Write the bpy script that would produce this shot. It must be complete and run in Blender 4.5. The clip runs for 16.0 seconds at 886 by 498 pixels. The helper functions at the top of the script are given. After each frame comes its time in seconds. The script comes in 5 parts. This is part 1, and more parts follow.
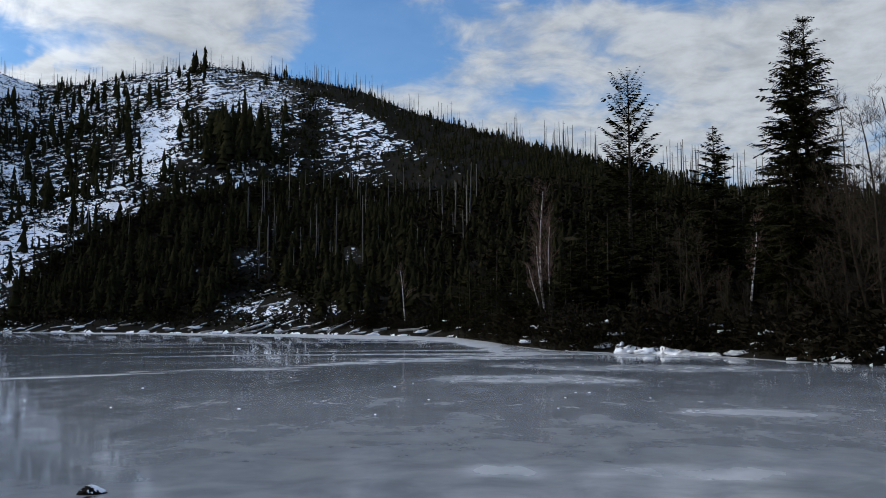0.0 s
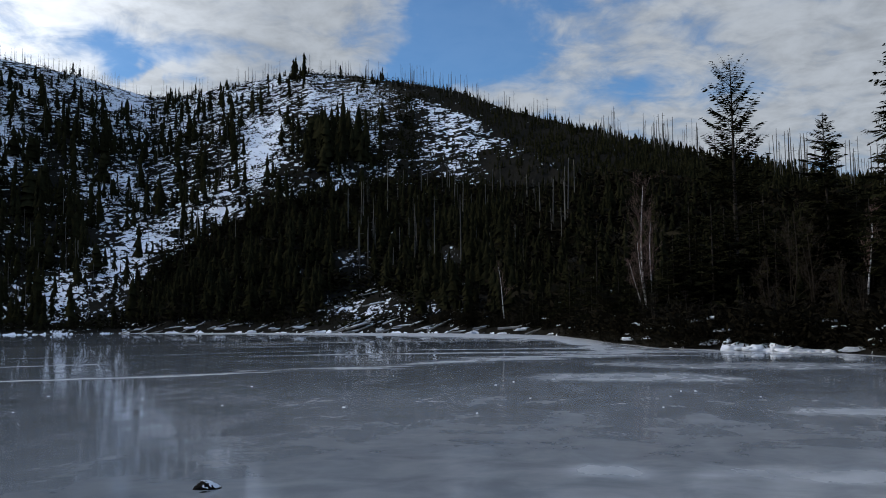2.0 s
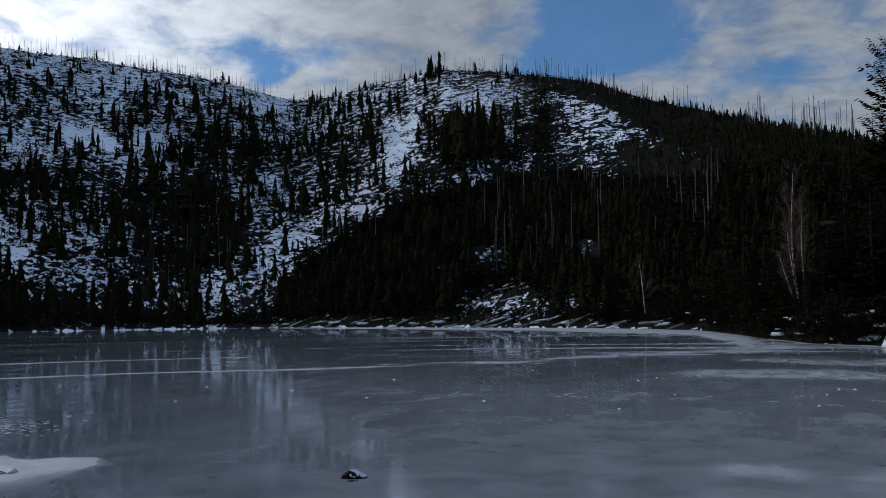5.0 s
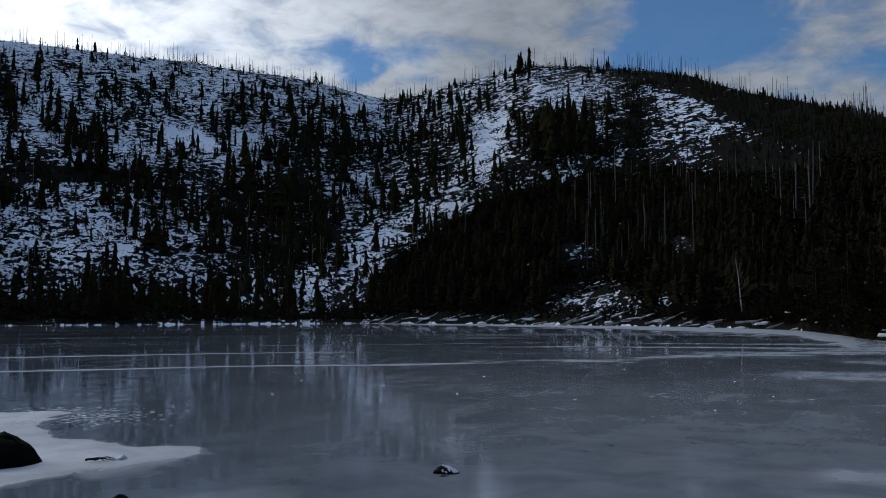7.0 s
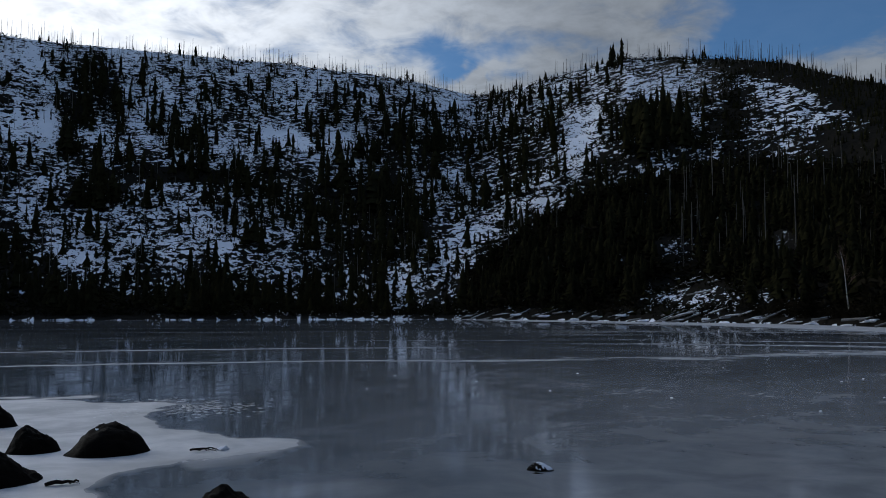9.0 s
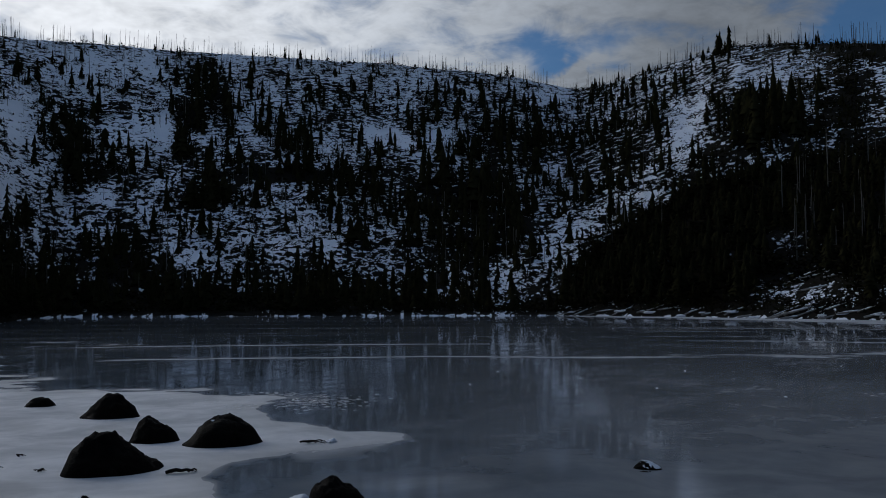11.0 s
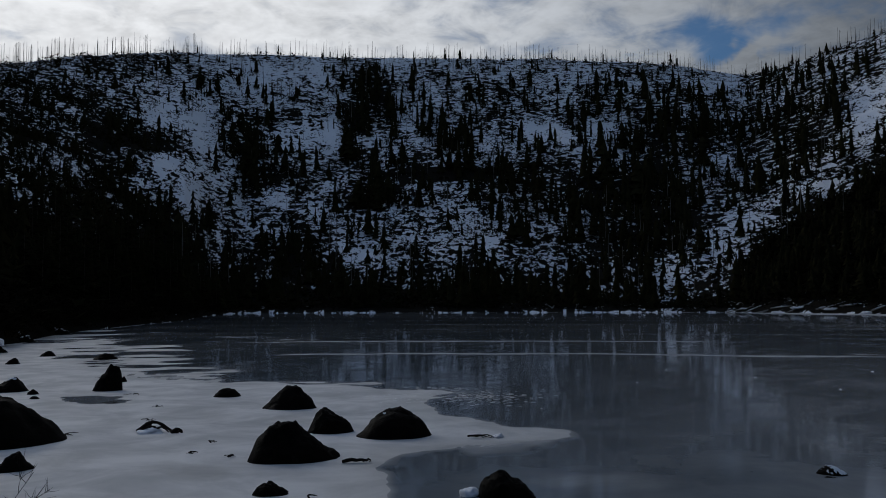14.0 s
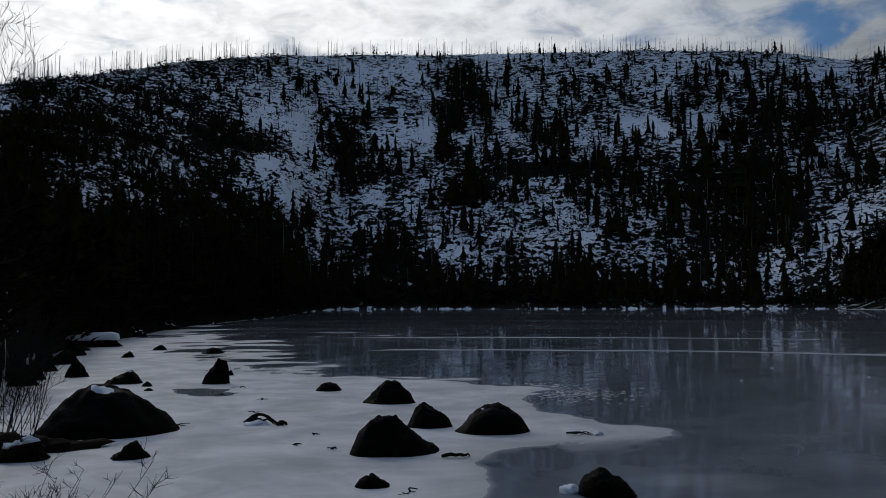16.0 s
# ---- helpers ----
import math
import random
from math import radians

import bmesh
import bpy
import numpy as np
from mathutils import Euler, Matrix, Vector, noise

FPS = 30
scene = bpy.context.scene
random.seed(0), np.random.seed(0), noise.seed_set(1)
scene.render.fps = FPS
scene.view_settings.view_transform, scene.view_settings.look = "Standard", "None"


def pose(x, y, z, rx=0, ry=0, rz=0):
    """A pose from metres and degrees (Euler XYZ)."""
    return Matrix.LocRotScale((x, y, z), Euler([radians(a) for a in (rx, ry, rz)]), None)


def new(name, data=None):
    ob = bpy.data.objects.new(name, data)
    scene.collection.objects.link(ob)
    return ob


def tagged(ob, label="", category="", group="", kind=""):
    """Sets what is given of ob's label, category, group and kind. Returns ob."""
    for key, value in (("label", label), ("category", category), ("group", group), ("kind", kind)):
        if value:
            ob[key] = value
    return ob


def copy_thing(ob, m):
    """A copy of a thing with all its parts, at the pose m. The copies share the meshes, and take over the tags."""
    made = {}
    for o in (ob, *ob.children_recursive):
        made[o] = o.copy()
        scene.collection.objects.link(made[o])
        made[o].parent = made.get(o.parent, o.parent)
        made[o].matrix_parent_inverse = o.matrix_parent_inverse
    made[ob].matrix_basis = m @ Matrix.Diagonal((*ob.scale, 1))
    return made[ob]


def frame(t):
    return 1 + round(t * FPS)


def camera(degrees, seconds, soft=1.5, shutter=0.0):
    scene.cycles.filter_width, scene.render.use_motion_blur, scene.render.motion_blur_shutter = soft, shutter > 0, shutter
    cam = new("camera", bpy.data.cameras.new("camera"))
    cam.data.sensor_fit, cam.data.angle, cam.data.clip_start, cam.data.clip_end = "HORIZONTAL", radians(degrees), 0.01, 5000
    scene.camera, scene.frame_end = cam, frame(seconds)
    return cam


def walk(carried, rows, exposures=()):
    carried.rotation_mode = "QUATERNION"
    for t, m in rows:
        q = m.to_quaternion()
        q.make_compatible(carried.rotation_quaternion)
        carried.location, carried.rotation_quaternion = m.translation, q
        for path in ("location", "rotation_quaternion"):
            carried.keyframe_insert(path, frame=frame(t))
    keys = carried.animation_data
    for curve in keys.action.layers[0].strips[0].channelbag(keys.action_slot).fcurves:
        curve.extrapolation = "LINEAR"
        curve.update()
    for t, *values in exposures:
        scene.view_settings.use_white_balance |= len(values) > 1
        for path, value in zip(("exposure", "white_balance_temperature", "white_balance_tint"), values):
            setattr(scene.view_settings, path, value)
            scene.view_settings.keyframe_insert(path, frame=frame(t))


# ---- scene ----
cam = camera(54.2, 16.0, soft=0.95)
# seconds, x, y, z, turn to the left, look up, lean
ROWS = [
    (0.0, 0.040, 0.061, 1.793, 0.00, 4.78, -0.20),
    (0.5, 0.035, 0.052, 1.799, 1.83, 4.76, -0.46),
    (1.0, 0.029, 0.064, 1.802, 3.44, 4.71, -0.54),
    (1.5, 0.035, 0.057, 1.805, 5.06, 4.72, -0.63),
    (2.0, 0.026, 0.059, 1.803, 6.50, 4.71, -0.72),
    (2.5, 0.013, 0.059, 1.802, 8.21, 4.67, -0.64),
    (3.0, 0.016, 0.045, 1.803, 9.78, 4.66, -0.76),
    (5.5, -0.001, 0.054, 1.797, 17.01, 4.45, -0.65),
    (6.0, -0.006, 0.016, 1.802, 18.48, 4.43, -0.50),
    (6.5, -0.008, 0.020, 1.801, 19.99, 4.37, -0.42),
    (7.0, -0.007, 0.009, 1.802, 21.50, 4.33, -0.28),
    (7.5, -0.012, 0.012, 1.802, 22.99, 4.27, -0.22),
    (8.0, -0.017, 0.016, 1.799, 24.47, 4.24, -0.17),
    (8.5, -0.021, 0.003, 1.800, 26.02, 4.17, -0.13),
    (9.0, -0.026, 0.013, 1.804, 27.55, 4.09, -0.12),
    (11.5, -0.034, -0.013, 1.795, 36.74, 3.85, -0.29),
    (12.0, -0.033, -0.045, 1.803, 39.37, 3.85, -0.43),
    (12.5, -0.037, -0.043, 1.798, 40.87, 3.81, -0.35),
    (13.0, -0.023, -0.053, 1.800, 41.96, 3.77, -0.12),
    (13.5, -0.026, -0.058, 1.798, 43.13, 3.71, -0.05),
    (14.0, -0.026, -0.070, 1.796, 44.94, 3.68, -0.23),
    (14.5, -0.028, -0.079, 1.799, 46.67, 3.62, -0.11),
    (15.0, -0.021, -0.090, 1.801, 48.37, 3.55, -0.14),
    (15.5, -0.012, -0.105, 1.797, 49.86, 3.48, -0.26),
    (16.0, -0.016, -0.111, 1.797, 51.26, 3.45, -0.23),
]
EXPOSURES = [(0.0, 0.26, 6520, 10), (3.0, -0.24, 6280, 10), (6.0, -0.60, 6100, 10), (9.0, -0.86, 6100, 10), (12.5, -1.56, 6150, 10), (14.0, -1.54, 6250, 10), (15.0, -1.47, 6300, 10), (16.0, -1.26, 6350, 10)]
walk(cam, [(t, pose(x, y, z, 90 + up, 0, turn) @ pose(0, 0, 0, 0, 0, lean)) for t, x, y, z, turn, up, lean in ROWS], EXPOSURES)

# ---- sky and sun ----
SUN_TURN, SUN_UP = 84.0, 27.0


class Nodes:
    """Short hand for node trees."""

    def __init__(self, tree):
        self.tree = tree
        tree.nodes.clear()

    def add(self, kind, inputs=(), **props):
        n = self.tree.nodes.new(kind)
        for k, v in props.items():
            if k == "operation":
                n.operation = v
            elif k == "blend_type":
                n.blend_type = v
            elif k == "data_type":
                n.data_type = v
            elif k == "attribute_name":
                n.attribute_name = v
            elif k == "interpolation_type":
                n.interpolation_type = v
            elif k == "sky_type":
                n.sky_type = v
        for key, v in dict(inputs).items():
            self.put(n.inputs[key], v)
        return n

    def put(self, socket, v):
        if isinstance(v, bpy.types.NodeSocket):
            self.tree.links.new(v, socket)
        else:
            socket.default_value = v

    def math(self, op, a, b=0.0, c=0.0):
        return self.add("ShaderNodeMath", {0: a, 1: b, 2: c}, operation=op).outputs[0]

    def smooth(self, v, lo, hi, a=0.0, b=1.0):
        return self.add("ShaderNodeMapRange", {0: v, 1: lo, 2: hi, 3: a, 4: b}, interpolation_type="SMOOTHSTEP").outputs[0]

    def noise(self, vector, scale, detail=4.0, rough=0.55, warp=0.0):
        return self.add("ShaderNodeTexNoise", {"Vector": vector, "Scale": scale, "Detail": detail, "Roughness": rough, "Distortion": warp}).outputs[0]

    def mix(self, f, a, b):
        return self.add("ShaderNodeMix", {0: f, 6: a, 7: b}, data_type="RGBA").outputs[2]

    def scaled(self, vector, x, y, z):
        return self.add("ShaderNodeVectorMath", {0: vector, 1: (x, y, z)}, operation="MULTIPLY").outputs[0]


def build_sky():
    world = bpy.data.worlds.new("sky")
    scene.world = world
    world.use_nodes = True
    n = Nodes(world.node_tree)
    sky = n.add("ShaderNodeTexSky", sky_type="NISHITA")
    sky.sun_disc = False
    sky.sun_elevation, sky.sun_rotation = radians(SUN_UP), radians(-SUN_TURN)
    sky.altitude, sky.air_density, sky.dust_density, sky.ozone_density = 1000, 1.0, 0.3, 2.5
    way = n.add("ShaderNodeTexCoord").outputs["Generated"]
    xyz = n.add("ShaderNodeSeparateXYZ", {0: way})
    x, y, z = xyz.outputs
    turn = n.math("MULTIPLY", n.math("ARCTAN2", n.math("MULTIPLY", x, -1.0), y), 57.2958)
    up = n.math("MULTIPLY", n.math("ARCSINE", z), 57.2958)
    # a sheet of cloud, seen from below
    depth = n.math("ADD", n.math("MAXIMUM", z, 0.0), 0.16)
    sheet = n.add("ShaderNodeCombineXYZ", {0: n.math("DIVIDE", x, depth), 1: n.math("DIVIDE", y, depth), 2: 0.0}).outputs[0]
    big = n.noise(sheet, 1.6, 6.0, 0.55, 0.3)
    fine = n.noise(sheet, 6.5, 5.0, 0.6, 0.6)
    puff = n.noise(n.scaled(sheet, 1.0, 1.0, 1.0), 14.0, 3.0, 0.6)
    # breaks in the cloud: turn, up, half-widths, depth
    breaks = [(3.0, 18.2, 5.6, 2.8, 0.75), (7.0, 15.9, 3.2, 1.3, 0.45), (-5.0, 14.2, 5.0, 1.1, 0.20), (-10.0, 21.3, 12.0, 1.2, 0.45), (27.2, 16.7, 4.4, 1.3, 0.44),
              (25.3, 15.7, 1.0, 0.8, -0.55), (13.5, 22.5, 4.0, 1.5, -0.2)]
    cover = n.math("ADD", n.math("MULTIPLY", big, 0.75), n.math("MULTIPLY", fine, 0.62))
    ragged = n.add("ShaderNodeTexNoise", {"Vector": way, "Scale": 7.0, "Detail": 5.0, "Roughness": 0.6})
    shift = n.add("ShaderNodeSeparateXYZ", {0: ragged.outputs[1]})
    turn = n.math("ADD", turn, n.math("MULTIPLY", n.math("SUBTRACT", shift.outputs[0], 0.5), 13.0))
    up = n.math("ADD", up, n.math("MULTIPLY", n.math("SUBTRACT", shift.outputs[1], 0.5), 6.0))
    for a, e, wa, we, much in breaks:
        da = n.math("DIVIDE", n.math("SUBTRACT", turn, a), wa)
        de = n.math("DIVIDE", n.math("SUBTRACT", up, e), we)
        d2 = n.math("ADD", n.math("MULTIPLY", da, da), n.math("MULTIPLY", de, de))
        cover = n.math("SUBTRACT", cover, n.math("MULTIPLY", n.math("EXPONENT", n.math("MULTIPLY", d2, -1.0)), much))
    # the cloud thins out overhead and away from the sun
    toward = n.add("ShaderNodeVectorMath", {0: way, 1: (-0.5, 0.866, 0.0)}, operation="DOT_PRODUCT").outputs["Value"]
    cover = n.math("SUBTRACT", cover, n.smooth(up, 28.0, 60.0, 0.0, 0.16))
    cover = n.math("SUBTRACT", cover, n.smooth(toward, 0.45, -0.5, 0.0, 0.14))
    tuft = n.noise(n.scaled(way, 1.0, 1.0, 1.9), 17.0, 4.0, 0.6, 0.5)
    cover = n.math("ADD", cover, n.math("MULTIPLY", n.math("SUBTRACT", tuft, 0.5), 0.34))
    mask = n.smooth(cover, 0.32, 0.72, 0.10, 1.0)
    near_sun = n.add("ShaderNodeVectorMath", {0: way, 1: (-math.sin(radians(SUN_TURN)) * math.cos(radians(SUN_UP)), math.cos(radians(SUN_TURN)) * math.cos(radians(SUN_UP)), math.sin(radians(SUN_UP)))}, operation="DOT_PRODUCT").outputs["Value"]
    glow = n.smooth(near_sun, 0.44, 1.0)
    shade = n.math("ADD", n.math("MULTIPLY", fine, 0.45), n.math("ADD", n.math("MULTIPLY", puff, 0.25), n.math("MULTIPLY", tuft, 0.2)))
    tone = n.smooth(shade, 0.30, 0.58, 0.72, 1.05)
    tone = n.math("MULTIPLY", tone, n.math("ADD", 0.53, n.math("MULTIPLY", glow, 2.0)))
    white = n.mix(glow, (0.83, 0.905, 1.0, 1), (1.0, 0.995, 0.985, 1))
    cloud = n.add("ShaderNodeMix", {0: 1.0, 6: white, 7: n.add("ShaderNodeCombineXYZ", {0: tone, 1: tone, 2: tone}).outputs[0]}, data_type="RGBA", blend_type="MULTIPLY").outputs[2]
    blue = n.add("ShaderNodeMix", {0: 1.0, 6: sky.outputs[0], 7: (0.62, 0.98, 1.22, 1)}, data_type="RGBA", blend_type="MULTIPLY").outputs[2]
    clear = n.add("ShaderNodeBackground", {0: blue, 1: n.smooth(up, 24.0, 48.0, 0.110, 0.27)})
    cloudy = n.add("ShaderNodeBackground", {0: cloud, 1: 1.0})
    both = n.add("ShaderNodeMixShader", {0: mask, 1: clear.outputs[0], 2: cloudy.outputs[0]})
    n.add("ShaderNodeOutputWorld", {0: both.outputs[0]})


build_sky()
sun_data = bpy.data.lights.new("sun", "SUN")
sun_data.energy, sun_data.angle, sun_data.color = 0.85, radians(10), (1.0, 0.945, 0.86)
sun = new("sun", sun_data)
sun.matrix_world = pose(0, 0, 60, 90 - SUN_UP, 0, SUN_TURN + 180)


# ---- materials ----
def material(name, build):
    m = bpy.data.materials.new(name)
    m.use_nodes = True
    n = Nodes(m.node_tree)
    n.add("ShaderNodeOutputMaterial", {0: build(n).outputs[0]})
    return m


def surface(n, colour, rough=0.8, height=None, strength=0.4, distance=0.05, **more):
    ins = {"Base Color": colour, "Roughness": rough}
    if height is not None:
        ins["Normal"] = n.add("ShaderNodeBump", {"Height": height, "Strength": strength, "Distance": distance}).outputs[0]
    ins.update({k.replace("_", " "): v for k, v in more.items()})
    return n.add("ShaderNodeBsdfPrincipled", ins)


def place_of(n):
    return n.add("ShaderNodeTexCoord").outputs["Object"]


def attribute(n, name):
    return n.add("ShaderNodeAttribute", attribute_name=name).outputs["Fac"]


def two_tone(a, b, scale, rough=0.85, bump=0.4, distance=0.03, stretch=(1, 1, 1), spec=0.3):
    def build(n):
        p = n.scaled(place_of(n), *stretch)
        large, small = n.noise(p, scale * 0.22, 3.0), n.noise(p, scale, 5.0, 0.65)
        f = n.smooth(n.math("ADD", n.math("MULTIPLY", large, 0.5), n.math("MULTIPLY", small, 0.5)), 0.33, 0.67)
        return surface(n, n.mix(f, (*a, 1), (*b, 1)), rough, small, bump, distance, Specular_IOR_Level=spec)
    return build


def hillside(n):
    p = place_of(n)
    snow = attribute(n, "snow")
    # across the slope and down it
    height = n.add("ShaderNodeSeparateXYZ", {0: p}).outputs[2]
    slope = n.add("ShaderNodeCombineXYZ", {0: attribute(n, "across"), 1: height, 2: 0.0}).outputs[0]
    ledge = n.noise(n.scaled(p, 1.0, 1.0, 2.7), 0.16, 5.0, 0.66, 1.6)
    scrub = n.noise(n.scaled(slope, 1.0, 1.7, 1.0), 0.50, 3.0, 0.62, 0.7)
    fall = n.noise(n.scaled(slope, 1.0, 0.42, 1.0), 0.17, 3.0, 0.6, 0.8)
    large = n.noise(slope, 0.05, 3.0)
    v = n.math("ADD", snow, n.math("MULTIPLY", n.math("SUBTRACT", ledge, 0.5), n.math("ADD", 1.15, n.math("MULTIPLY", attribute(n, "crag"), 2.0))))
    v = n.math("ADD", v, n.math("MULTIPLY", n.math("SUBTRACT", scrub, 0.5), 2.9))
    # slanting ledges on the east half
    slant = n.add("ShaderNodeCombineXYZ", {0: n.math("MULTIPLY", attribute(n, "across"), 0.35), 1: n.math("ADD", n.math("MULTIPLY", height, 1.5), n.math("MULTIPLY", attribute(n, "across"), 0.5)), 2: 3.0}).outputs[0]
    slanting = n.math("MULTIPLY", n.math("SUBTRACT", n.noise(slant, 0.5, 4.0, 0.6, 0.4), 0.5), n.smooth(attribute(n, "across"), 200.0, 120.0, 0.3, 2.2))
    v = n.math("ADD", v, slanting)
    v = n.math("ADD", v, n.math("MULTIPLY", n.math("SUBTRACT", fall, 0.5), 1.3))
    v = n.math("ADD", v, n.math("MULTIPLY", n.math("SUBTRACT", large, 0.5), 1.1))
    dashes = n.noise(n.scaled(p, 1.0, 1.0, 2.4), 1.1, 3.0, 0.6, 0.8)
    v = n.math("ADD", v, n.math("MULTIPLY", n.math("SUBTRACT", dashes, 0.55), n.math("MULTIPLY", attribute(n, "close"), 3.4)))
    white = n.smooth(v, 0.49, 0.54)
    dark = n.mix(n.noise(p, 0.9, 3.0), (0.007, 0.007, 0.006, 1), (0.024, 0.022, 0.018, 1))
    # brown rock of the east crag; its sunlit beige is put into the colour
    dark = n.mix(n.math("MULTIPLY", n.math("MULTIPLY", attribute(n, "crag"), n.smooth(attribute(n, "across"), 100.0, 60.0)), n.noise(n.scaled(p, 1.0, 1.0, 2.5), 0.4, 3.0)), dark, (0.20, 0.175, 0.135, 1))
    snowy = n.mix(n.noise(p, 0.25, 4.0), (0.70, 0.74, 0.80, 1), (0.86, 0.88, 0.91, 1))
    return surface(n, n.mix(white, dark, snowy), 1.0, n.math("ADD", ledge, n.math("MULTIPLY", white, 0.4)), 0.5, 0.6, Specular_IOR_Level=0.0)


def lake_ice(n):
    p = place_of(n)
    white = attribute(n, "white")
    cloudy = n.noise(p, 0.28, 5.0, 0.55, 0.8)
    fine = n.noise(p, 3.5, 4.0, 0.6)
    grain = n.noise(p, 26.0, 3.0, 0.6)
    w = n.math("ADD", white, n.math("MULTIPLY", n.math("SUBTRACT", fine, 0.5), 0.08))
    w = n.math("MAXIMUM", n.math("MINIMUM", w, 1.0), 0.0)
    grey = n.mix(n.smooth(cloudy, 0.3, 0.7), (0.060, 0.081, 0.100, 1), (0.088, 0.115, 0.138, 1))
    pale = n.mix(n.smooth(n.noise(p, 0.9, 5.0, 0.6, 0.5), 0.3, 0.7), (0.37, 0.382, 0.395, 1), (0.64, 0.64, 0.64, 1))
    rough = n.add("ShaderNodeMapRange", {0: w, 1: 0.38, 2: 0.95, 3: 0.085, 4: 0.6}).outputs[0]
    rough = n.math("ADD", rough, n.math("MULTIPLY", n.math("SUBTRACT", cloudy, 0.5), 0.10))
    mottle = n.noise(n.scaled(p, 1.0, 0.45, 1.0), 1.1, 4.0, 0.6, 0.6)
    rough = n.math("ADD", rough, n.smooth(mottle, 0.42, 0.66, -0.02, 0.07))
    swell = n.noise(p, 0.7, 2.0, 0.5)
    polish = n.math("SUBTRACT", 1.0, n.math("MULTIPLY", attribute(n, "polish"), 0.7))
    rough = n.math("MULTIPLY", rough, n.mix(w, polish, (1, 1, 1, 1)))
    height = n.math("ADD", n.math("ADD", n.math("MULTIPLY", fine, 0.3), n.math("MULTIPLY", grain, 0.1)), n.math("MULTIPLY", swell, 0.8))
    return surface(n, n.mix(w, grey, pale), rough, height, n.math("MULTIPLY", polish, 0.05), 0.02, IOR=1.33, Specular_IOR_Level=0.62)


def birch_bark(n):
    p = place_of(n)
    bands = n.noise(n.scaled(p, 1.0, 1.0, 5.0), 1.6, 4.0, 0.7)
    return surface(n, n.mix(n.smooth(bands, 0.5, 0.58), (0.62, 0.58, 0.54, 1), (0.04, 0.035, 0.03, 1)), 0.7, bands, 0.3, 0.01)


M_HILL = material("snowy_hillside", hillside)
M_ICE = material("lake_ice", lake_ice)
M_SNOW = material("snow", two_tone((0.66, 0.69, 0.73), (0.85, 0.86, 0.88), 5.0, 0.8, 0.35, 0.03))
# needle colour darkened for the shade between boughs, which the solid shapes lack
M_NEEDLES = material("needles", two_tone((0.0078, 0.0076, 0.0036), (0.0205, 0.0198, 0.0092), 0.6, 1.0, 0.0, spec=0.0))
M_BARK = material("spruce_bark", two_tone((0.035, 0.028, 0.022), (0.06, 0.05, 0.042), 9.0, 0.95, 0.6, 0.02, (1, 1, 0.3), 0.05))
M_DEAD = material("weathered_dead_wood", two_tone((0.15, 0.14, 0.125), (0.34, 0.32, 0.295), 2.0, 0.85, 0.3, 0.02, (1, 1, 0.2)))
M_OLD = material("dark_dead_wood", two_tone((0.05, 0.046, 0.04), (0.17, 0.16, 0.14), 2.0, 0.9, 0.3, 0.02, (1, 1, 0.2)))
M_BIRCH = material("birch_bark", birch_bark)
M_TWIG = material("brown_twigs", two_tone((0.055, 0.032, 0.025), (0.14, 0.082, 0.065), 3.0, 0.8, 0.0))
M_GREYTWIG = material("grey_twigs", two_tone((0.020, 0.015, 0.010), (0.046, 0.036, 0.026), 3.0, 0.9, 0.0, spec=0.05))
def wet_rock(n):
    p = place_of(n)
    large, small, fine = n.noise(p, 2.2, 4.0, 0.6), n.noise(p, 9.0, 5.0, 0.7), n.noise(p, 40.0, 3.0, 0.6)
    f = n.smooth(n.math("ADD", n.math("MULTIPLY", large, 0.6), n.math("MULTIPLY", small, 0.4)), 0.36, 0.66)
    # wet granite; the black of its backlit faces is put into the colour too
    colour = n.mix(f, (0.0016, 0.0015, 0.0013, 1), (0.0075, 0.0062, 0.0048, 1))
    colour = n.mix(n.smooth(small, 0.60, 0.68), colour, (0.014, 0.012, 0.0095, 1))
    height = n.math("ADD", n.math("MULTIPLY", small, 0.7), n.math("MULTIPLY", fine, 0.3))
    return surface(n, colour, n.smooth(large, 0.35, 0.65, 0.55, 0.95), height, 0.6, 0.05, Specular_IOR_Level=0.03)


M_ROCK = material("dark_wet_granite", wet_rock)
M_BUSH = material("brown_bushes", two_tone((0.007, 0.0063, 0.004), (0.022, 0.018, 0.011), 0.5, 1.0, 0.0, spec=0.0))
M_SHRUB = material("dark_shrub_twigs", two_tone((0.012, 0.010, 0.008), (0.03, 0.025, 0.02), 4.0, 0.9, 0.0, spec=0.05))


# ---- numbers of the valley: turn to the left of north in degrees, metres ----
def value_noise(x, y, seed=0):
    """Smooth noise from 0 to 1 on arrays."""
    xi, yi = np.floor(x).astype(np.int64), np.floor(y).astype(np.int64)
    fx, fy = x - xi, y - yi
    fx, fy = fx * fx * (3 - 2 * fx), fy * fy * (3 - 2 * fy)

    def h(a, b):
        k = (a * 374761393 + b * 668265263 + seed * 1442695041) & 0x7FFFFFFF
        k = ((k ^ (k >> 13)) * 1274126177) & 0x7FFFFFFF
        return ((k ^ (k >> 16)) & 0xFFFF) / 65535.0
    return (h(xi, yi) * (1 - fx) + h(xi + 1, yi) * fx) * (1 - fy) + (h(xi, yi + 1) * (1 - fx) + h(xi + 1, yi + 1) * fx) * fy


def fbm(x, y, seed=0, octaves=4):
    v, a, total = 0.0, 1.0, 0.0
    for o in range(octaves):
        v, total = v + a * value_noise(x * 2 ** o + 17.3 * o, y * 2 ** o - 9.1 * o, seed + o), total + a
        a *= 0.5
    return v / total


